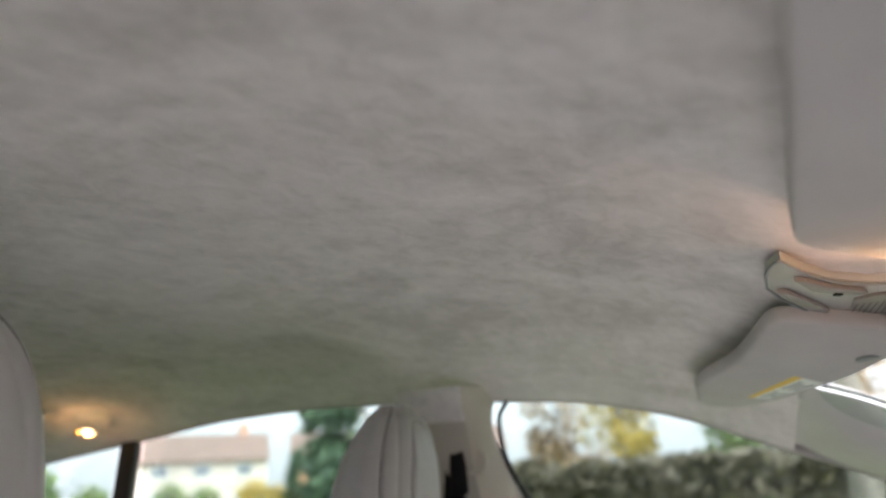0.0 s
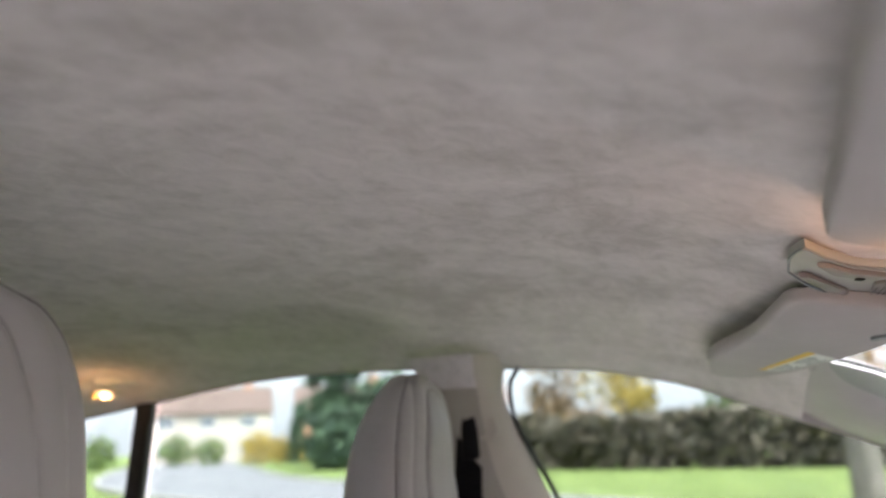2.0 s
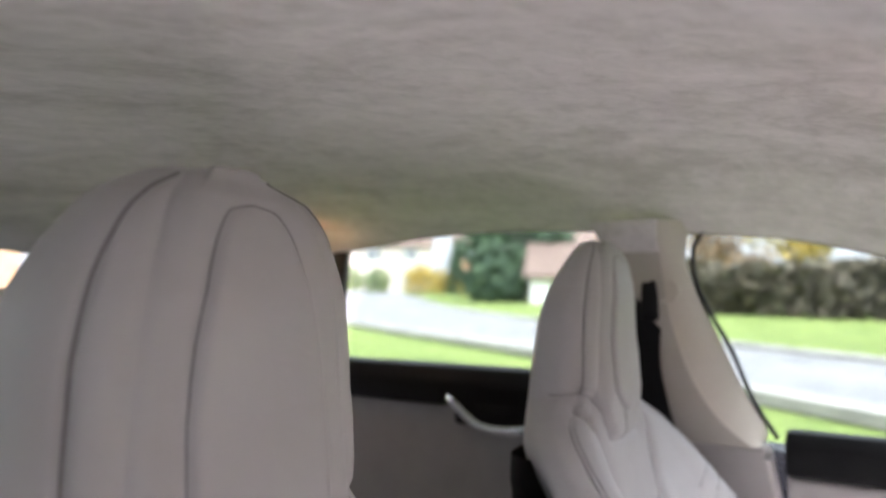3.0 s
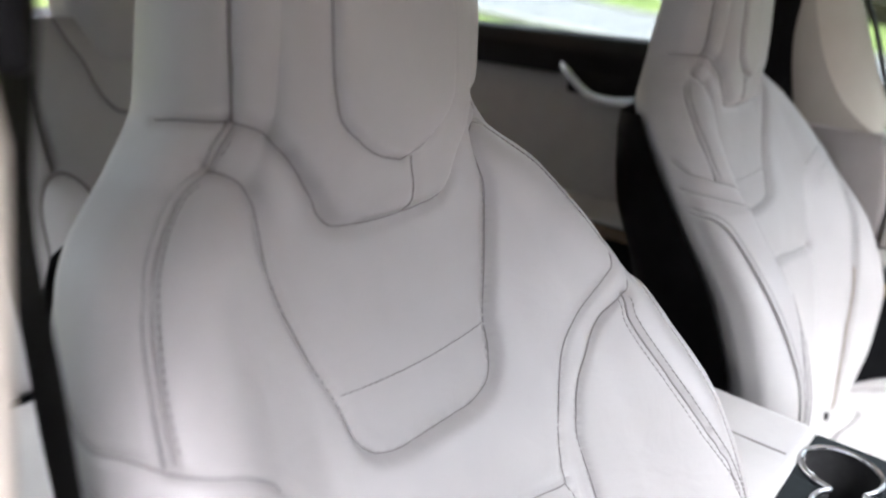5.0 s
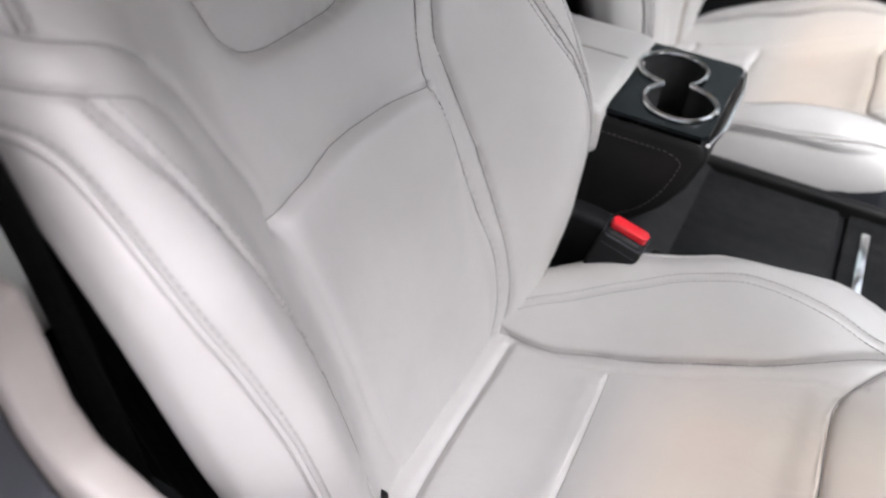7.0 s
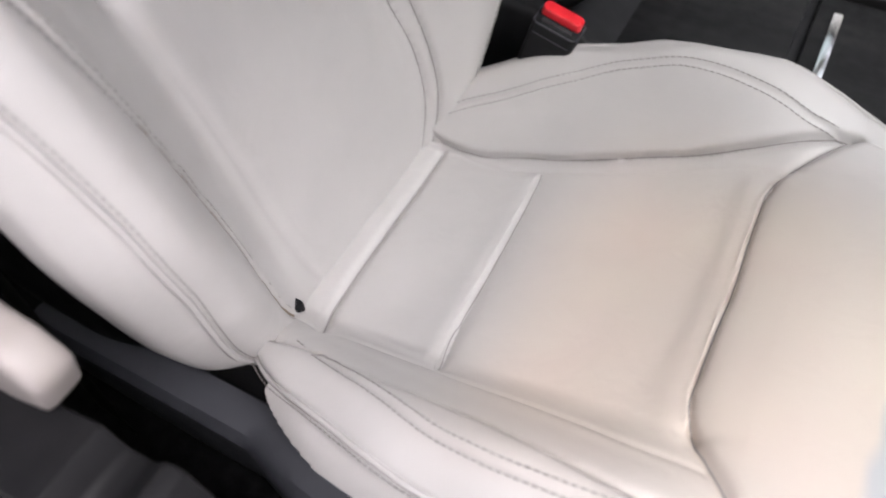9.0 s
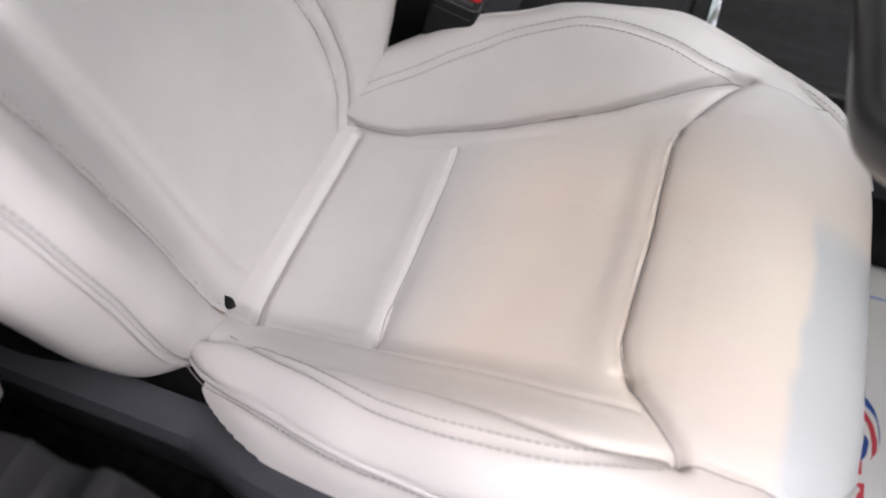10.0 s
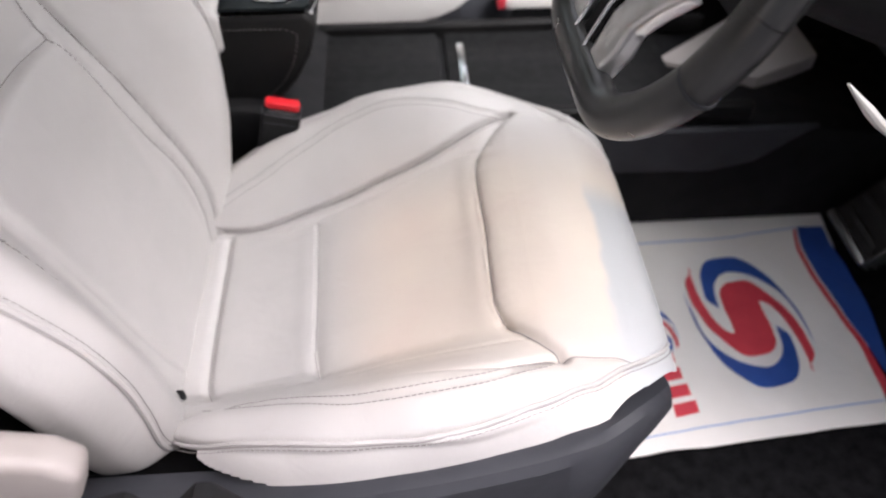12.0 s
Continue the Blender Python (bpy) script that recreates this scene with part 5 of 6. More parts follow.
PASS = [(0.289, 0.150), (0.300, 0.130), (0.320, 0.125), (0.346, 0.124), (0.390, 0.132), (0.404, 0.144), (0.408, 0.180), (0.391, 0.273), (0.361, 0.366), (0.310, 0.486), (0.262, 0.556), (0.232, 0.572), (0.214, 0.545), (0.214, 0.469), (0.264, 0.290)]
DRIV = [(0.268, -0.50), (0.276, -0.425), (0.284, -0.355), (0.301, -0.192), (0.307, -0.150), (0.328, -0.122), (0.364, -0.106), (0.402, -0.103), (0.414, -0.115), (0.416, -0.18), (0.391, -0.273), (0.361, -0.366), (0.320, -0.486), (0.285, -0.556), (0.268, -0.56)]
_, board, po = visor(PASS, "folded pale cloth sun visor with a yellow and white label")
visor(DRIV, "folded pale cloth sun visor above the driver")


def patch(a, b, c, d, lift=0.0006):
    """A flat print on the visor between four corners in plan."""
    rows = []
    for u in np.linspace(0, 1, 4):
        p, q = np.array(a) * (1 - u) + np.array(b) * u, np.array(d) * (1 - u) + np.array(c) * u
        rows.append([(*(p * (1 - w) + q * w), visor_z(*(p * (1 - w) + q * w)) - lift) for w in np.linspace(0, 1, 4)])
    bm = grid(rows)
    bmesh.ops.translate(bm, verts=bm.verts[:], vec=po)
    return bm


CORN = [np.array(q) for q in ((0.277, 0.474), (0.325, 0.330), (0.358, 0.353), (0.306, 0.466))]


def on_label(u, v):
    a, b, c, d = CORN
    return tuple((a * (1 - u) + b * u) * (1 - v) + (d * (1 - u) + c * u) * v)


def print_on(u0, u1, v0, v1, lift):
    return patch(on_label(u0, v0), on_label(u1, v0), on_label(u1, v1), on_label(u0, v1), lift)


lab = part("label", print_on(0, 1, 0.27, 1, 0.0006), print_white, board, "white warning label")
part("yellow_strip", print_on(0, 1, 0, 0.27, 0.0006), yellow, board, "yellow strip of the warning label")
for i in range(3):
    for j in range(2):
        part("print_bar", print_on(0.08 + 0.46 * j, 0.44 + 0.46 * j - 0.05 * (i % 2), 0.38 + 0.2 * i, 0.48 + 0.2 * i, 0.0012), print_grey, board, "grey bar of unreadable print")
bm = disc((0, 0, 0), (0, 0, -1), 0.013, 24, None, 0.003)
for v in bm.verts:
    v.co = Vector((0.385 + v.co.x * 0.75 - v.co.y * 0.35, 0.232 + v.co.y * 1.25 + v.co.x * 0.4, visor_z(0.385, 0.232) + v.co.z + 0.002))
bmesh.ops.translate(bm, verts=bm.verts[:], vec=po)
part("finger_recess", bm, print_grey, board, "small dark finger recess")


# ---- centre console ----
cc = thing("centre_console", 0.2, 0, 0.30, "black centre console with pale armrest, cup holders and open tray", "centre console")
off = Vector((-0.2, 0, -0.30))


def cput(nm, bm, mat, lab="", parent=None):
    bmesh.ops.translate(bm, verts=bm.verts[:], vec=off)
    return part(nm, bm, mat, parent or cc, lab)


arm = box((-0.34, -0.102, 0.625), (0.082, 0.102, 0.695), 0.016, 4)
for v in arm.verts:
    v.co.z -= 0.004 * (v.co.y / 0.1) ** 2 + 0.02 * max(0, (v.co.x - 0.0)) / 0.08 * (1 if v.co.z > 0.66 else 0) * 0.4
lid = cput("armrest_lid", arm, leather, "pale leather armrest lid")
cput("seam", tube([(x, 0.0, 0.6955) for x in np.linspace(-0.33, 0.070, 12)], 0.0012, 6), crease, "dark middle seam", lid)
cput("armrest_box", box((-0.34, -0.098, 0.31), (0.06, 0.098, 0.622), 0.012, 3), black_plastic, "black armrest box")
side = [(0.0, 0.672), (0.188, 0.672), (0.197, 0.655), (0.185, 0.615), (0.165, 0.580), (0.135, 0.548), (0.105, 0.530), (0.0, 0.525)]
block = prism(side, "y", -0.094, 0.094, 0.010, 3)
bmesh.ops.delete(block, geom=[f for f in block.faces if f.normal.z > 0.95 and f.calc_center_median().x > 0.05], context="FACES")
cput("cup_block", block, black_leather, "black leather cup holder block")
for s in (1, -1):
    st_path = [(0.012, s * 0.0955, 0.655), (0.15, s * 0.0955, 0.655), (0.172, s * 0.0955, 0.645), (0.165, s * 0.0955, 0.615), (0.145, s * 0.0955, 0.578), (0.11, s * 0.0955, 0.548)]
    bm = bmesh.new()
    sm = smooth_path(st_path, 90)
    for a in range(0, 88, 2):
        tube([sm[a], sm[a + 1]], 0.0007, 4, bm)
    cput("stitching", bm, dark_thread, "dark stitched edge")

# lacquered deck with two joined round wells
holes = [((0.118, 0.034), 0.0395), ((0.146, -0.036), 0.0395)]


def in_hole(x, y, grow=0.0):
    return any(math.hypot(x - c[0], y - c[1]) < r + grow for c, r in holes)


def hole_edge(n=72):
    """The outline round both joined wells."""
    pts = []
    cx, cy = 0.132, -0.001
    for k in range(n):
        a = 2 * math.pi * k / n
        r = 0.0
        while in_hole(cx + (r + 0.0005) * math.cos(a), cy + (r + 0.0005) * math.sin(a)):
            r += 0.0005
        pts.append((cx + r * math.cos(a), cy + r * math.sin(a)))
    p = np.array(pts)
    for _ in range(3):
        p = 0.5 * p + 0.25 * (np.roll(p, 1, 0) + np.roll(p, -1, 0))
    return p


rim = hole_edge()
outer = []
for x, y in rim:
    d = Vector((x - 0.132, y + 0.001)).normalized()
    t = min((0.058 if d.x > 0 else 0.052) / max(abs(d.x), 1e-6), 0.090 / max(abs(d.y), 1e-6))
    outer.append((0.132 + d.x * t, -0.001 + d.y * t))
deck = grid([[(x, y, 0.6765) for x, y in outer], [(x, y, 0.6805) for x, y in [(0.97 * a[0] + 0.03 * b[0], 0.97 * a[1] + 0.03 * b[1]) for a, b in zip(outer, rim)]],
             [(x, y, 0.6805) for x, y in rim]], closed_v=True)
cput("deck", deck, piano, "black lacquered deck")
cput("rim", tube([(x, y, 0.682) for x, y in list(rim) + [rim[0]]], 0.0032, 8, caps=False), chrome, "chrome rim of the cup wells")
cput("well", grid([[(x, y, 0.680) for x, y in rim], [(0.132 + (x - 0.132) * 0.96, y * 0.96, 0.612) for x, y in rim], [(0.132 + (x - 0.132) * 0.1, y * 0.1, 0.610) for x, y in rim]], closed_v=True), rubber, "black rubber cup wells")
cput("chrome_strip", tube(smooth_path([(0.192, 0.085, 0.674), (0.199, 0.03, 0.672), (0.199, -0.04, 0.672), (0.192, -0.088, 0.672)], 30), 0.0028, 8), chrome, "chrome strip on the block's front edge")

# long low tray in front
cput("tray_base", prism([(-0.05, 0.31), (1.05, 0.31), (1.05, 0.47), (0.70, 0.505), (0.20, 0.515), (0.16, 0.54), (0.10, 0.555), (-0.05, 0.56)], "y", -0.118, 0.135, 0.01, 3), black_plastic, "black tray base")
cput("tray_lid", box((0.186, -0.098, 0.512), (0.355, 0.108, 0.522), 0.004), black_wood, "dark wood-grained lid")
cput("tray_lid", box((0.366, -0.098, 0.511), (0.69, 0.112, 0.520), 0.004), black_wood, "dark wood-grained sliding lid")
cput("lid_pull", box((0.383, -0.050, 0.517), (0.394, 0.075, 0.525), 0.003), chrome, "chrome lid pull")
for y in (-0.109, 0.122):
    cput("side_lip", box((0.17, y - 0.009, 0.505), (0.78, y + 0.009, 0.532), 0.006, 3), black_leather, "raised padded lip")
cput("side_panel", prism([(0.42, 0.435), (0.60, 0.428), (0.74, 0.425), (0.80, 0.440), (0.86, 0.490), (0.88, 0.500), (0.42, 0.502)], "y", -0.130, -0.117, 0.005, 3), grey_plastic, "charcoal side panel above the carpet")
cput("front_panel", prism([(0.68, 0.03), (0.84, 0.15), (0.935, 0.15), (0.935, 0.03), (0.82, -0.025)], "z", 0.485, 0.512, 0.004), door_cloth, "grey panel at the tray's front")

# belt buckles
for y, s in ((-0.153, 1), (0.15, -1)):
    bk = thing("belt_buckle", 0.086, y, 0.33, "black seat belt buckle with a red button", "belt buckle", "belt buckles")
    tilt = Matrix.Rotation(radians(14), 4, "Y")
    part("stalk", box((-0.020, -0.013, 0.0), (0.020, 0.013, 0.20), 0.006), black_plastic, bk, "black stalk", at=tilt)
    part("body", box((-0.024, -0.016, 0.18), (0.024, 0.016, 0.258), 0.007, 3), black_plastic, bk, "black buckle body", at=tilt)
    pill = [(0.016 * (1 if c > 0 else -1) + 0.0055 * c, 0.003 + 0.0075 * math.sin(a)) for a in np.linspace(0, 2 * math.pi, 25)[:-1] for c in (math.cos(a),)]
    part("button", prism(pill, "z", 0.250, 0.2660, 0.004, 3), red_plastic, bk, "red release button", at=tilt)
    lip = [(0.0235 * k, 0.0155 * q) for k, q in ((-0.8, -1), (0.8, -1), (1, -0.75), (1, 0.75), (0.8, 1), (-0.8, 1), (-1, 0.75), (-1, -0.75), (-0.8, -1))]
    for z in (0.2555, 0.244):
        part("lip", tube([(a, b, z) for a, b in lip], 0.0009, 6), grey_plastic, bk, "thin charcoal moulded edge", at=tilt)
    part("slot", box((-0.016, -0.0125, 0.256), (0.016, -0.0080, 0.2595), 0.001), rubber, bk, "dark slot for the tongue", at=tilt)

# ---- steering wheel and column ----
sw = thing("steering_wheel", 0.56, -0.37, 0.85, "black leather steering wheel with satin metal spokes", "steering wheel")
lean_w = radians(23.3)
sw.matrix_basis = Matrix.Translation((0.521, -0.350, 0.902)) @ Matrix(((0, math.sin(lean_w), -math.cos(lean_w), 0), (-1, 0, 0, 0), (0, math.cos(lean_w), math.sin(lean_w), 0), (0, 0, 0, 1)))
R = 0.172
rim_pts = []
for k in range(144):
    a = 2 * math.pi * k / 144
    x, y = R * math.cos(a), R * math.sin(a)
    y = max(y, -R * 0.885)
    rim_pts.append((x, y, 0))
rp = np.array(rim_pts)
for _ in range(14):
    rp = 0.5 * rp + 0.25 * (np.roll(rp, 1, 0) + np.roll(rp, -1, 0))
part("rim", tube([tuple(q) for q in list(rp) + [rp[0]]], 0.0165, 28, None, 1.15, None, False), worn_leather, sw, "worn black leather rim")
for a in (-21, 201):
    seg = bmesh.new()
    c = Vector((R * math.cos(radians(a)), R * math.sin(radians(a)), 0))
    tng = Vector((-math.sin(radians(a)), math.cos(radians(a)), 0))
    tube([c + tng * d for d in (-0.0015, 0.0015)], 0.0172, 14, seg, 1.15)
    part("rim_joint", seg, grey_plastic, sw, "pale stitched joint in the leather")
part("hub", prism([(0.055 * math.cos(t) * (1.25 if abs(math.cos(t)) > 0.5 else 1.1), 0.055 * math.sin(t)) for t in np.linspace(0, 2 * math.pi, 25)[:-1]], "z", -0.03, 0.012, 0.012, 3), black_leather, sw, "black airbag cover")
for sx in (1, -1):
    out = [(sx * 0.045, 0.012), (sx * 0.165, 0.018), (sx * 0.165, -0.018), (sx * 0.05, -0.022)]
    part("spoke", prism(out, "z", -0.016, 0.004, 0.005), black_plastic, sw, "black side spoke")
    low = [(-0.016 + sx * (x + 0.016), y) for x, y in ((0.010, -0.150), (0.042, -0.140), (0.050, -0.112), (0.048, -0.092), (0.066, -0.064), (0.090, -0.036), (0.060, -0.028), (0.024, -0.058), (0.006, -0.095))]
    part("lower_spoke", prism(low, "z", -0.014, 0.006, 0.006, 3), satin, sw, "satin metal lower spoke")
    lineup = [(-0.016 + sx * (x + 0.016), y, 0.008) for x, y in ((0.003, -0.151), (0.0005, -0.128), (0.001, -0.095), (0.014, -0.060))]
    part("spoke_edge", tube(smooth_path(lineup, 20), 0.0022, 8), chrome, sw, "thin bright edge of the inlay")
dark = [(-0.034, -0.150), (0.002, -0.150), (0.000, -0.125), (0.002, -0.092), (0.014, -0.060), (-0.046, -0.060), (-0.034, -0.092), (-0.032, -0.125)]
part("spoke_inlay", prism(dark, "z", -0.012, 0.003, 0.004), black_plastic, sw, "black inlay")
col = thing("steering_column", 0.66, -0.36, 0.85, "black plastic steering column shroud", "steering column")
part("shroud", tube([(-0.10, 0, 0.055), (-0.06, 0, 0.045), (0.06, 0, 0.0), (0.20, 0, -0.05)], [0.05, 0.062, 0.066, 0.07], 20, None, 0.85), black_plastic, col)
part("stalk", tube([(-0.04, 0.05, 0.05), (-0.05, 0.12, 0.055), (-0.055, 0.17, 0.06)], [0.007, 0.008, 0.01], 10), black_plastic, col, "black control stalk")

# ---- footwell ----
pedal = thing("pedal", 0.95, -0.205, 0.345, "ribbed black pedal with metal edge", "pedal")
tilt = Matrix.Rotation(radians(38), 4, "Y")
part("pad", box((-0.012, -0.055, 0.0), (0.012, 0.055, 0.20), 0.006), rubber, pedal, at=tilt)
part("edge", box((-0.017, -0.058, 0.004), (0.008, -0.054, 0.196), 0.0015), satin, pedal, "thin metal edge", at=tilt)
part("lower_edge", box((-0.020, -0.055, -0.006), (0.006, 0.055, 0.006), 0.005, 3), satin, pedal, "bright lower edge", at=tilt)
part("arm", tube([(0.07, 0.0, 0.09), (0.16, 0.0, 0.13), (0.275, 0.0, 0.16)], 0.010, 10), black_plastic, pedal, "black pedal arm")
for i in range(6):
    part("rib", box((-0.019, -0.048, 0.018 + 0.030 * i), (-0.011, 0.048, 0.030 + 0.030 * i), 0.003), rubber, pedal, "raised rubber rib", at=tilt)
swoop = smooth_path([(0.648, -0.45, 0.798), (0.669, -0.45, 0.778), (0.699, -0.45, 0.752), (0.75, -0.45, 0.728)], 30)
setting("trim", tube([Vector(q) for q in swoop], [0.0012 + 0.0036 * min(1, i / 9) for i in range(30)], 10, None, 1.6), pale_plastic, "pale trim strip on the dashboard's lower edge", "trim")

mat_z = 0.306


def crumple(x, y):
    return 0.0035 * noise.noise(Vector((x * 9, y * 9, 1.7))) + 0.0018 * noise.noise(Vector((x * 27, y * 27, 5.1)))


# corners of the paper sheet in plan
CORNERS = [Vector(c) for c in ((0.894, -0.482), (0.961, -0.092), (0.560, -0.118), (0.519, -0.512))]


def lay(x, y, lift=0.0):
    return (x, y, mat_z + 0.004 + crumple(x, y) + lift)


def on_sheet(u, v):
    a, b, c, d = CORNERS
    p = (a * (1 - u) + b * u) * (1 - v) + (d * (1 - u) + c * u) * v
    edge = 0.004 * noise.noise(Vector((u * 7, v * 7, 0.3)))
    return lay(p.x + edge, p.y + edge * 0.7)


sheet = thing("paper_mat", 0.74, -0.30, mat_z, "creased white paper floor mat printed red and blue", "paper mat")
so = Vector((-0.74, 0.30, -mat_z))


def sput(nm, bm, mat, lab=""):
    bmesh.ops.translate(bm, verts=bm.verts[:], vec=so)
    return part(nm, bm, mat, sheet, lab)


us = np.linspace(0, 1, 70)
sput("sheet", grid([[on_sheet(u, v) for v in us] for u in us]), paper, "creased white paper")


def strip(a, b, lift=0.0012, n=46, w=7):
    """Print between two edge lines in plan, following the creases."""
    p, q = smooth_path(a, n), smooth_path(b, n)
    return grid([[lay(*(r * (1 - k) + t * k), lift) for k in np.linspace(0, 1, w)] for r, t in zip(p, q)])


LOGO_A = [(0.708, -0.215), (0.708, -0.258), (0.715, -0.302), (0.733, -0.336), (0.744, -0.338), (0.744, -0.329), (0.738, -0.299), (0.739, -0.271), (0.757, -0.248), (0.784, -0.244), (0.809, -0.267), (0.828, -0.302), (0.837, -0.347), (0.837, -0.371), (0.821, -0.397)]
LOGO_B = [(2 * 0.766 - x, -2 * 0.310 - y) for x, y in LOGO_A[::-1]]
SWOOSH = [(0.731, -0.293), (0.717, -0.275), (0.721, -0.237), (0.741, -0.203), (0.779, -0.195), (0.813, -0.22), (0.836, -0.272), (0.844, -0.323), (0.844, -0.359)]
SWOOSH_IN = [(0.731, -0.293), (0.733, -0.265), (0.748, -0.236), (0.768, -0.226), (0.788, -0.23), (0.812, -0.246), (0.834, -0.278), (0.841, -0.321), (0.844, -0.359)]
sput("red_swirl", strip(LOGO_A, LOGO_B, n=70), ink_red, "red swirl print")
sput("blue_arc", strip(SWOOSH, SWOOSH_IN), ink_blue, "blue arc print")
sput("blue_arc", strip([(1.532 - x, -0.620 - y) for x, y in SWOOSH], [(1.532 - x, -0.620 - y) for x, y in SWOOSH_IN]), ink_blue, "blue arc print")
sput("blue_band", strip([(0.905, -0.14), (0.896, -0.186), (0.898, -0.243), (0.904, -0.307), (0.913, -0.37), (0.918, -0.41)], [(0.947, -0.14), (0.944, -0.177), (0.945, -0.235), (0.944, -0.299), (0.936, -0.36), (0.926, -0.41)]), ink_blue, "blue border band")
sput("red_band", strip([(0.895, -0.15), (0.887, -0.191), (0.888, -0.248), (0.894, -0.311), (0.903, -0.375), (0.900, -0.45)], [(0.901, -0.144), (0.893, -0.188), (0.895, -0.245), (0.902, -0.309), (0.912, -0.371), (0.915, -0.42)]), ink_red, "red border band")
sput("border_line", strip([(0.565, -0.166), (0.638, -0.160), (0.756, -0.156), (0.901, -0.141)], [(0.565, -0.168), (0.638, -0.163), (0.756, -0.159), (0.901, -0.144)]), ink_pale, "pale blue border line")
sput("border_line", strip([(0.565, -0.488), (0.693, -0.473), (0.897, -0.453)], [(0.565, -0.4855), (0.693, -0.4705), (0.897, -0.4505)]), ink_pale, "pale blue border line")
sput("blue_corner", strip([(0.574, -0.40), (0.571, -0.44), (0.563, -0.484)], [(0.552, -0.40), (0.545, -0.44), (0.530, -0.486)]), ink_blue, "blue corner print")
sput("red_corner", strip([(0.579, -0.40), (0.576, -0.44), (0.568, -0.484)], [(0.576, -0.40), (0.573, -0.44), (0.565, -0.484)]), ink_red, "red corner print")
# a brand name, as plain bars of its size and colour
for k, y in enumerate(np.linspace(-0.182, -0.266, 4)):
    sput("print_bar", strip([(0.606, y), (0.606, y - 0.019)], [(0.637 + 0.002 * k, y + 0.004), (0.637 + 0.002 * k, y - 0.015)], n=6), ink_blue, "blue bar in place of a brand letter")
for k, y in enumerate(np.linspace(-0.364, -0.442, 4)):
    sput("print_bar", strip([(0.614 + 0.003 * k, y), (0.614 + 0.003 * k, y - 0.018)], [(0.645 + 0.003 * k, y + 0.005), (0.645 + 0.003 * k, y - 0.013)], n=6), ink_red, "red bar in place of a brand letter")
sput("print_bar", strip([(0.599, -0.352), (0.609, -0.452)], [(0.605, -0.352), (0.615, -0.452)], n=12, w=3), ink_red, "thin red bar in place of small print")


def small(pts):
    """The swirl again, at a third of its size."""
    return [(0.634 + 0.34 * (x - 0.766), -0.327 + 0.34 * (y + 0.310)) for x, y in pts]


sput("small_swirl", strip(small(LOGO_A), small(LOGO_B), n=50), ink_red, "small red swirl print")
for turned in (1, -1):
    a, b = ([(0.766 + turned * (x - 0.766), -0.310 + turned * (y + 0.310)) for x, y in q] for q in (SWOOSH, SWOOSH_IN))
    sput("small_arc", strip(small(a), small(b), n=30), ink_blue, "small blue arc print")

packet = thing("packet", 0.50, 0.178, 0.53, "small red and cream paper packet on the seat's edge", "packet")
part("wrapper", box((-0.03, -0.02, 0.0), (0.05, 0.02, 0.018), 0.004), paper, packet)
part("red_end", box((-0.044, -0.02, 0.0), (-0.031, 0.02, 0.018), 0.003), ink_red, packet, "red end of the packet")


# ---- outside: street seen through the windows ----
rng = random.Random(7)


def far_sheet(n=48, size=900.0):
    """The ground as one sheet to the horizon, finer near the car."""
    k = np.linspace(-1, 1, n)
    k = np.sign(k) * np.abs(k) ** 3 * size
    return grid([[(x, y, -0.02 + 0.05 * noise.noise(Vector((x * 0.05, y * 0.05, 0)))) for y in k] for x in k])


setting("ground", far_sheet(), grass, "mown green autumn lawn and verge", "ground")
near = smooth_path([(10.0, -1.2), (3.0, 4.2), (-1.1, 7.4), (-4.9, 10.4), (-11.0, 14.3), (-20.0, 21.0), (-34.0, 36.0), (-55.0, 62.0)], 60)
far = smooth_path([(14.0, 2.0), (5.0, 8.0), (-1.2, 12.4), (-8.0, 18.4), (-16.0, 26.5), (-27.0, 41.0), (-38.0, 55.0), (-54.0, 78.0)], 60)
rows = [[(*(p * (1 - k) + q * k), 0.045 + 0.05 * (1 - (2 * k - 1) ** 2)) for k in np.linspace(0, 1, 9)] for p, q in zip(near, far)]
setting("road", grid(rows), asphalt, "pale worn asphalt street", "road")
for line in (near, far):
    bm = bmesh.new()
    ring_rows = []
    for i, p in enumerate(line):
        t = line[min(i + 1, 59)] - line[max(i - 1, 0)]
        t /= np.linalg.norm(t)
        nrm = np.array([-t[1], t[0]])
        ring_rows.append([(*(p + nrm * o), z) for o, z in ((-0.09, 0.0), (-0.09, 0.125), (-0.07, 0.14), (0.07, 0.14), (0.09, 0.125), (0.09, 0.0))])
    setting("kerb", grid(ring_rows), kerbstone, "grey concrete kerb along the street", "kerb")
drive = [[(x, y, 0.035) for y in np.linspace(-9, 1.7, 8)] for x in np.linspace(-6, 7, 8)]
setting("pavement", grid(drive), paving, "grey tarmac parking space under the car", "pavement")


def leaves(bm, c, rad, n, size, flat=1.0):
    """Many small leaf clumps scattered in an uneven ball."""
    for _ in range(n):
        d = Vector((rng.gauss(0, 1), rng.gauss(0, 1), rng.gauss(0, 1))).normalized() * rng.random() ** 0.45
        q = Vector(c) + Vector((d.x * rad[0], d.y * rad[1], d.z * rad[2]))
        s = size * rng.uniform(0.5, 1.3)
        u = Vector((rng.gauss(0, 1), rng.gauss(0, 1), rng.gauss(0, 1))).normalized()
        v = u.orthogonal().normalized()
        w = u.cross(v)
        vs = [bm.verts.new(q + s * (a * v + b * w) + s * 0.25 * e * u) for a, b, e in ((-1, 0, 0), (-0.2, 0.6, 1), (1, 0.1, 0), (0.1, -0.6, 1))]
        bm.faces.new(vs)


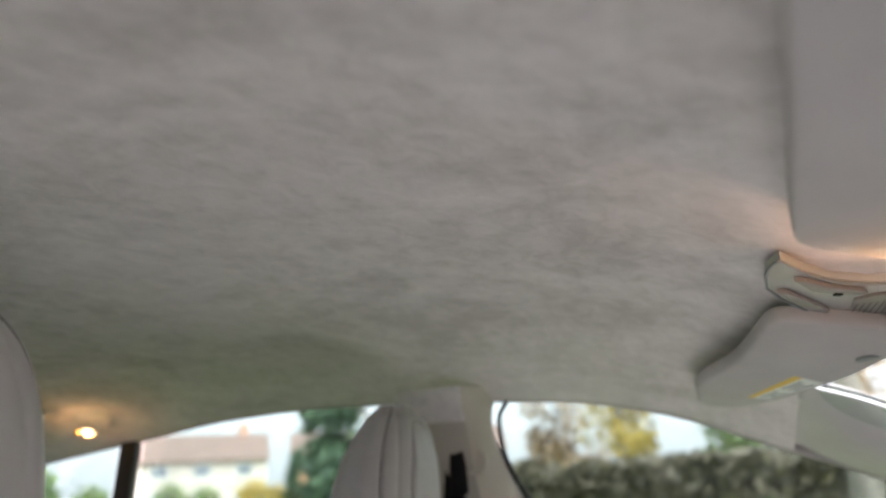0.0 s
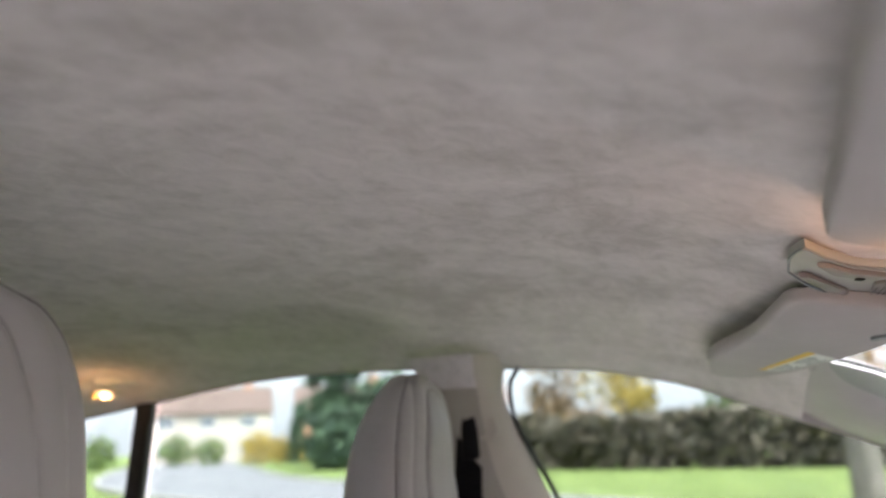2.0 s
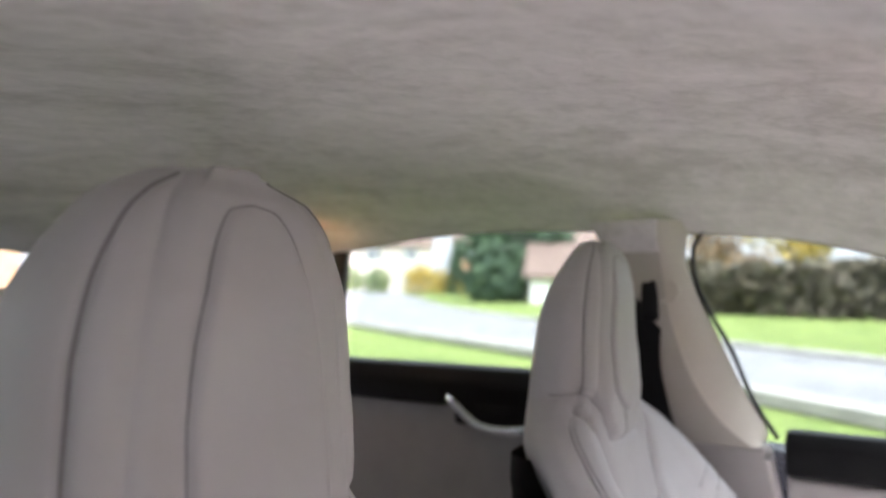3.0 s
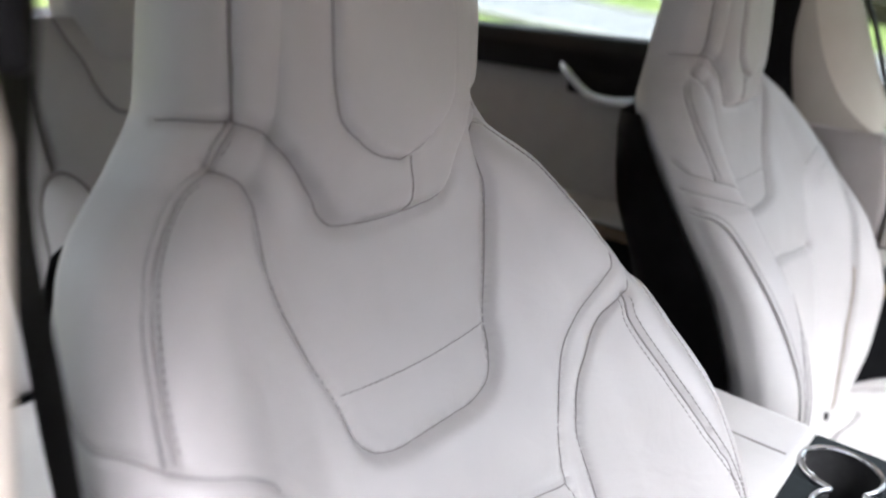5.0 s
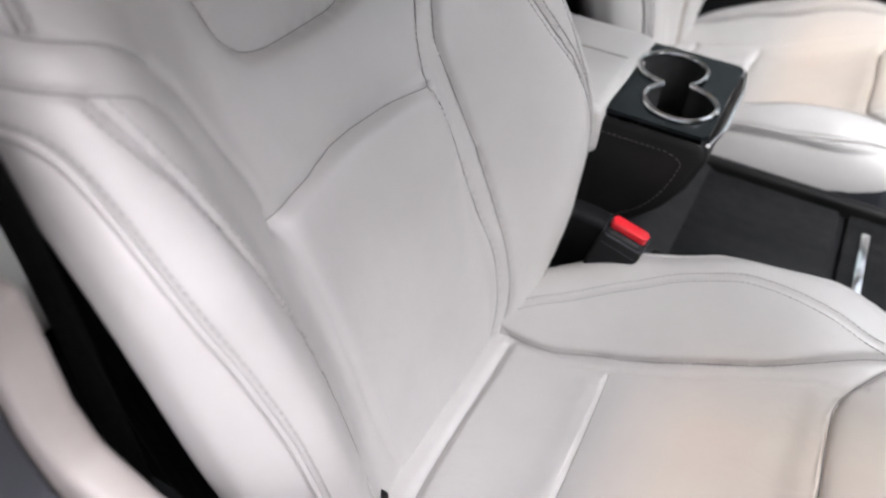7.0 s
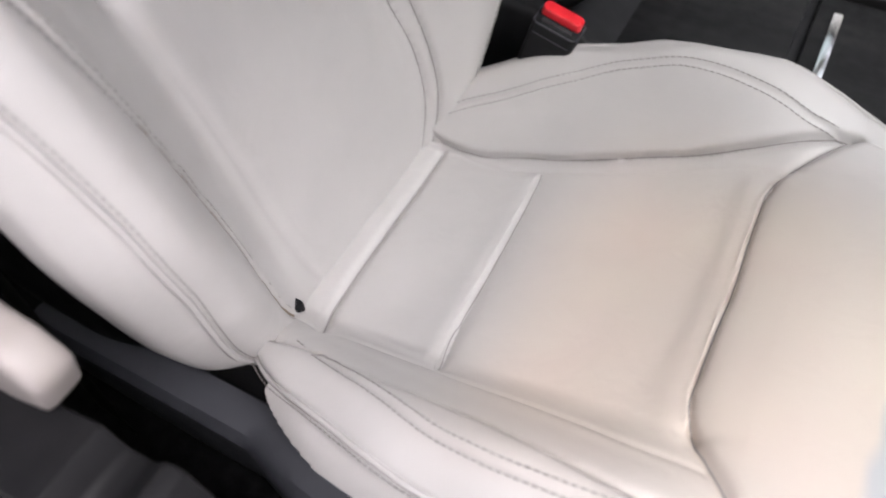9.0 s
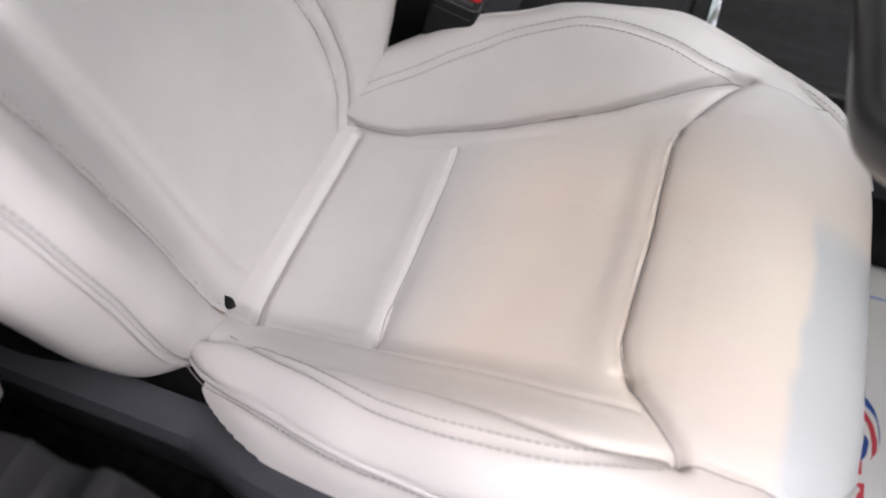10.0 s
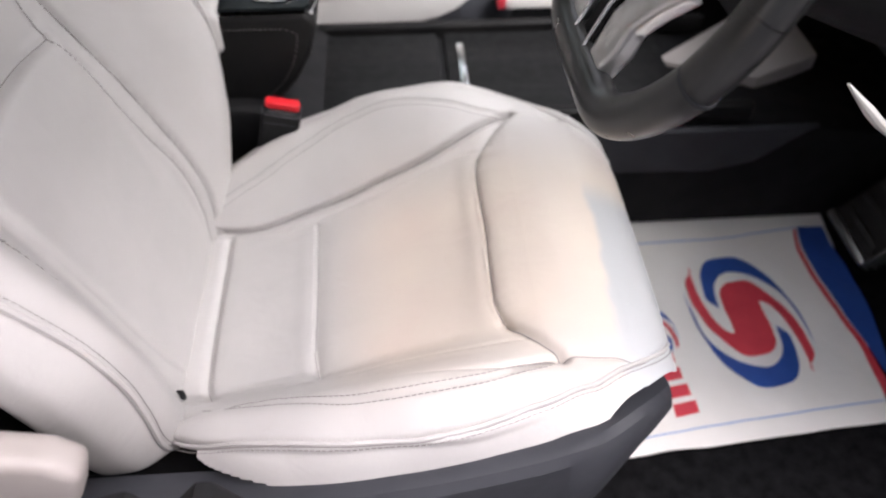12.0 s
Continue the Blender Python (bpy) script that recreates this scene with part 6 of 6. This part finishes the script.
def tree(name, x, y, h, spread, mat, label, n=900, bare=False, trunk=0.16, base=0.3):
    t = thing(name, x, y, 0, label, "tree")
    bm = bmesh.new()
    tube([(0, 0, -0.1), (0.03 * h / 6, 0.02, h * 0.25), (-0.02 * h / 6, 0.05, h * 0.55), (0.05, 0, h * 0.85)], [trunk, trunk * 0.85, trunk * 0.55, trunk * 0.15], 10, bm)
    crown = bmesh.new()
    for k in range(12 if not bare else 26):
        a, z = rng.uniform(0, 6.28), h * rng.uniform(base, 0.85)
        r = spread * rng.uniform(0.45, 1.0) * (1.15 - z / h * 0.55)
        tip = Vector((r * math.cos(a), r * math.sin(a), z + h * rng.uniform(0.03, 0.16)))
        tube([(0, 0, z - h * 0.08), tip * 0.5 + Vector((0, 0, z * 0.5 - h * 0.01)), tip], [trunk * 0.35, trunk * 0.22, trunk * 0.05], 6, bm)
        if bare:
            for _ in range(4):
                tw = tip + Vector((rng.gauss(0, 1), rng.gauss(0, 1), abs(rng.gauss(0, 1)))) * spread * 0.22
                tube([tip * 0.8, (tip + tw) / 2, tw], [trunk * 0.10, trunk * 0.06, trunk * 0.02], 5, bm)
        leaves(crown, tip * rng.uniform(0.55, 1.0), (spread * 0.42, spread * 0.42, h * 0.13), n // 12, spread * (0.07 if not bare else 0.03))
    part("trunk", bm, bark, t, "grey-brown bark")
    if not bare:
        part("crown", crown, mat, t, "uneven leafy crown", smooth=False)
    else:
        crown.free()
    return t


def conifer(x, y, h, r, mat, label):
    t = thing("conifer", x, y, 0, label, "tree")
    bm = tube([(0, 0, -0.1), (0, 0, h * 0.9)], [0.14, 0.04], 8)
    part("trunk", bm, bark, t)
    bm = bmesh.new()
    for k in range(16):
        z = h * (0.06 + 0.058 * k)
        rr = r * (1 - z / h) ** 0.7
        leaves(bm, (0, 0, z), (rr, rr, h * 0.05), 80, r * 0.14)
    part("crown", bm, mat, t, "dense dark crown", smooth=False)


def hedge_run(p0, p1, height, depth, mat, label, n=5200):
    h = thing("hedge", *p0, 0, label, "hedge")
    d = Vector((p1[0] - p0[0], p1[1] - p0[1], 0))
    side = Vector((-d.y, d.x, 0)).normalized() * depth / 2
    bm = bmesh.new()
    for _ in range(n):
        k, s = rng.random(), rng.uniform(-1, 1)
        top = height * (0.86 + 0.2 * noise.noise(Vector((k * 14, 0, 3))))
        z = top * rng.random() ** 0.7
        q = d * k + side * s + Vector((0, 0, z))
        leaves(bm, q, (0.12, 0.12, 0.10), 1, 0.24)
    part("foliage", bm, mat, h, "dense twiggy foliage", smooth=False)


hedge_run((14.0, 21.0), (-9.0, 29.0), 2.1, 1.6, hedge_leaf, "clipped brown-green autumn hedge behind the lawn", 10000)
hedge_run((30.0, 15.0), (14.0, 21.0), 2.1, 1.6, hedge_leaf, "clipped brown-green hedge running on", 3500)
tree("tree", 2.35, 12.9, 9.0, 3.0, rust_leaf, "bare street tree with a grey trunk on the lawn", bare=True, trunk=0.26, base=0.45)
for x, y, h, sp, m, lb in ((-3.5, 33, 7.0, 2.4, gold_leaf, "golden autumn tree behind the hedge"), (1.0, 35, 5.5, 2.2, green_leaf, "green shrubby tree behind the hedge"),
                           (5.5, 34, 7.5, 2.8, rust_leaf, "rust-brown autumn tree behind the hedge"), (9.5, 30, 5.0, 2.2, gold_leaf, "golden shrub above the hedge"),
                           (-7.0, 37, 6.0, 2.2, rust_leaf, "rust-brown tree behind the hedge"), (13.0, 33, 7.0, 2.6, green_leaf, "tall green garden tree")):
    tree("tree", x, y, h, sp, m, lb, 1300)
tree("tree", -18.2, 39.0, 9.5, 4.4, dark_leaf, "tall dark evergreen tree at the bend", 4200, base=0.10)
tree("tree", -21.0, 41.0, 7.0, 2.4, green_leaf, "green tree at the bend", 1500, base=0.12)
conifer(-30.5, 52.0, 4.6, 1.1, dark_leaf, "small dark pointed conifer in a front garden")
for x, y, h, m in ((-36, 55, 2.6, gold_leaf), (-40, 54, 2.3, green_leaf), (-33, 54, 2.2, gold_leaf), (-45, 56, 2.6, green_leaf), (-50, 52, 2.8, green_leaf), (-28.5, 51, 1.8, gold_leaf), (-54, 49, 4.6, green_leaf), (-61, 44, 5.0, green_leaf)):
    s = thing("shrub", x, y, 0, "rounded garden shrub in autumn colour", "shrub", "garden shrubs")
    bm = bmesh.new()
    leaves(bm, (0, 0, h * 0.5), (h * 0.6, h * 0.6, h * 0.55), 420, h * 0.09)
    part("foliage", bm, m, s, smooth=False)
    part("stem", tube([(0, 0, -0.1), (0, 0, h * 0.6)], [0.06, 0.03], 6), bark, s)


def house(x, y, turn, w, d, h, wall_mat, label, storeys=2):
    hs = thing("house", x, y, 0, label, "house")
    hs.matrix_basis = pose(x, y, 0, 0, 0, turn)
    part("wall", box((-w / 2, -d / 2, -0.2), (w / 2, d / 2, h), 0.02), wall_mat, hs)
    bm = prism([(-d / 2 - 0.4, h - 0.05), (0, h + d * 0.36), (d / 2 + 0.4, h - 0.05), (d / 2 + 0.4, h - 0.2), (0, h + d * 0.36 - 0.2), (-d / 2 - 0.4, h - 0.2)], "x", -w / 2 - 0.3, w / 2 + 0.3)
    roof = part("roof", bm, roof_tile, hs, "brown tiled pitched roof", smooth=False)
    gable = prism([(-d / 2, h - 0.1), (0, h + d * 0.36 - 0.25), (d / 2, h - 0.1)], "x", -w / 2 + 0.02, w / 2 - 0.02)
    part("gable", gable, wall_mat, hs, smooth=False)
    part("chimney", box((w * 0.28, -0.45, h + d * 0.12), (w * 0.28 + 0.9, 0.45, h + d * 0.36 + 1.1), 0.03), brickwork, roof, "brick chimney stack")
    for st_ in range(storeys):
        for k in range(3):
            wx, wz = -w * 0.32 + k * w * 0.32, 0.9 + st_ * 2.6
            if st_ == 0 and k == 1:
                part("door", box((wx - 0.5, -d / 2 - 0.08, 0.0), (wx + 0.5, -d / 2 + 0.02, 2.1), 0.02), white_paint, hs, "white front door")
                continue
            fr = part("window", box((wx - 0.8, -d / 2 - 0.07, wz), (wx + 0.8, -d / 2 + 0.02, wz + 1.25), 0.02), white_paint, hs, "white window frame")
            for j in (-1, 1):
                part("pane", box((wx + j * 0.39 - 0.33, -d / 2 - 0.085, wz + 0.1), (wx + j * 0.39 + 0.33, -d / 2 - 0.06, wz + 1.15)), house_pane, fr)
    return hs


house(-52.0, 70.0, 35, 13, 8, 5.2, render_cream, "cream rendered two-storey house across the bend")
house(-40.0, 79.0, 30, 11, 8, 5.2, brickwork, "red brick two-storey house with tiled roof")
house(-28.0, 84.0, 20, 11, 8, 5.2, render_cream, "pale two-storey house behind the trees")
house(-70.0, 52.0, 50, 12, 8, 5.2, orange_brick, "orange brick two-storey house")
house(-15.2, 39.0, 20, 4.6, 5.0, 1.55, white_paint, "low white garage with a brown roof", 0)
house(-34.0, 9.0, 75, 15, 8, 5.4, orange_brick, "orange brick house behind the car")
house(-36.0, -10.0, 100, 15, 8, 5.4, orange_brick, "orange brick house further along")
house(25.0, 38.0, -25, 12, 8, 5.4, brickwork, "red brick house beyond the hedge")
tree("tree", 12.5, 19.0, 10.0, 4.2, rust_leaf, "bare branching tree seen through the windscreen", bare=True, trunk=0.2, base=0.25)
# added out of view to keep low sky light off the headrests
house(23.0, -2.0, 90, 24, 8, 5.4, brickwork, "unseen red brick house ahead, added to block low light through the windscreen")
# unseen wall added to cut and cool the light entering the open door
house(0.5, -9.4, 180, 18, 8, 5.4, grey_render, "unseen grey house wall, added to block light from the open car door's side")
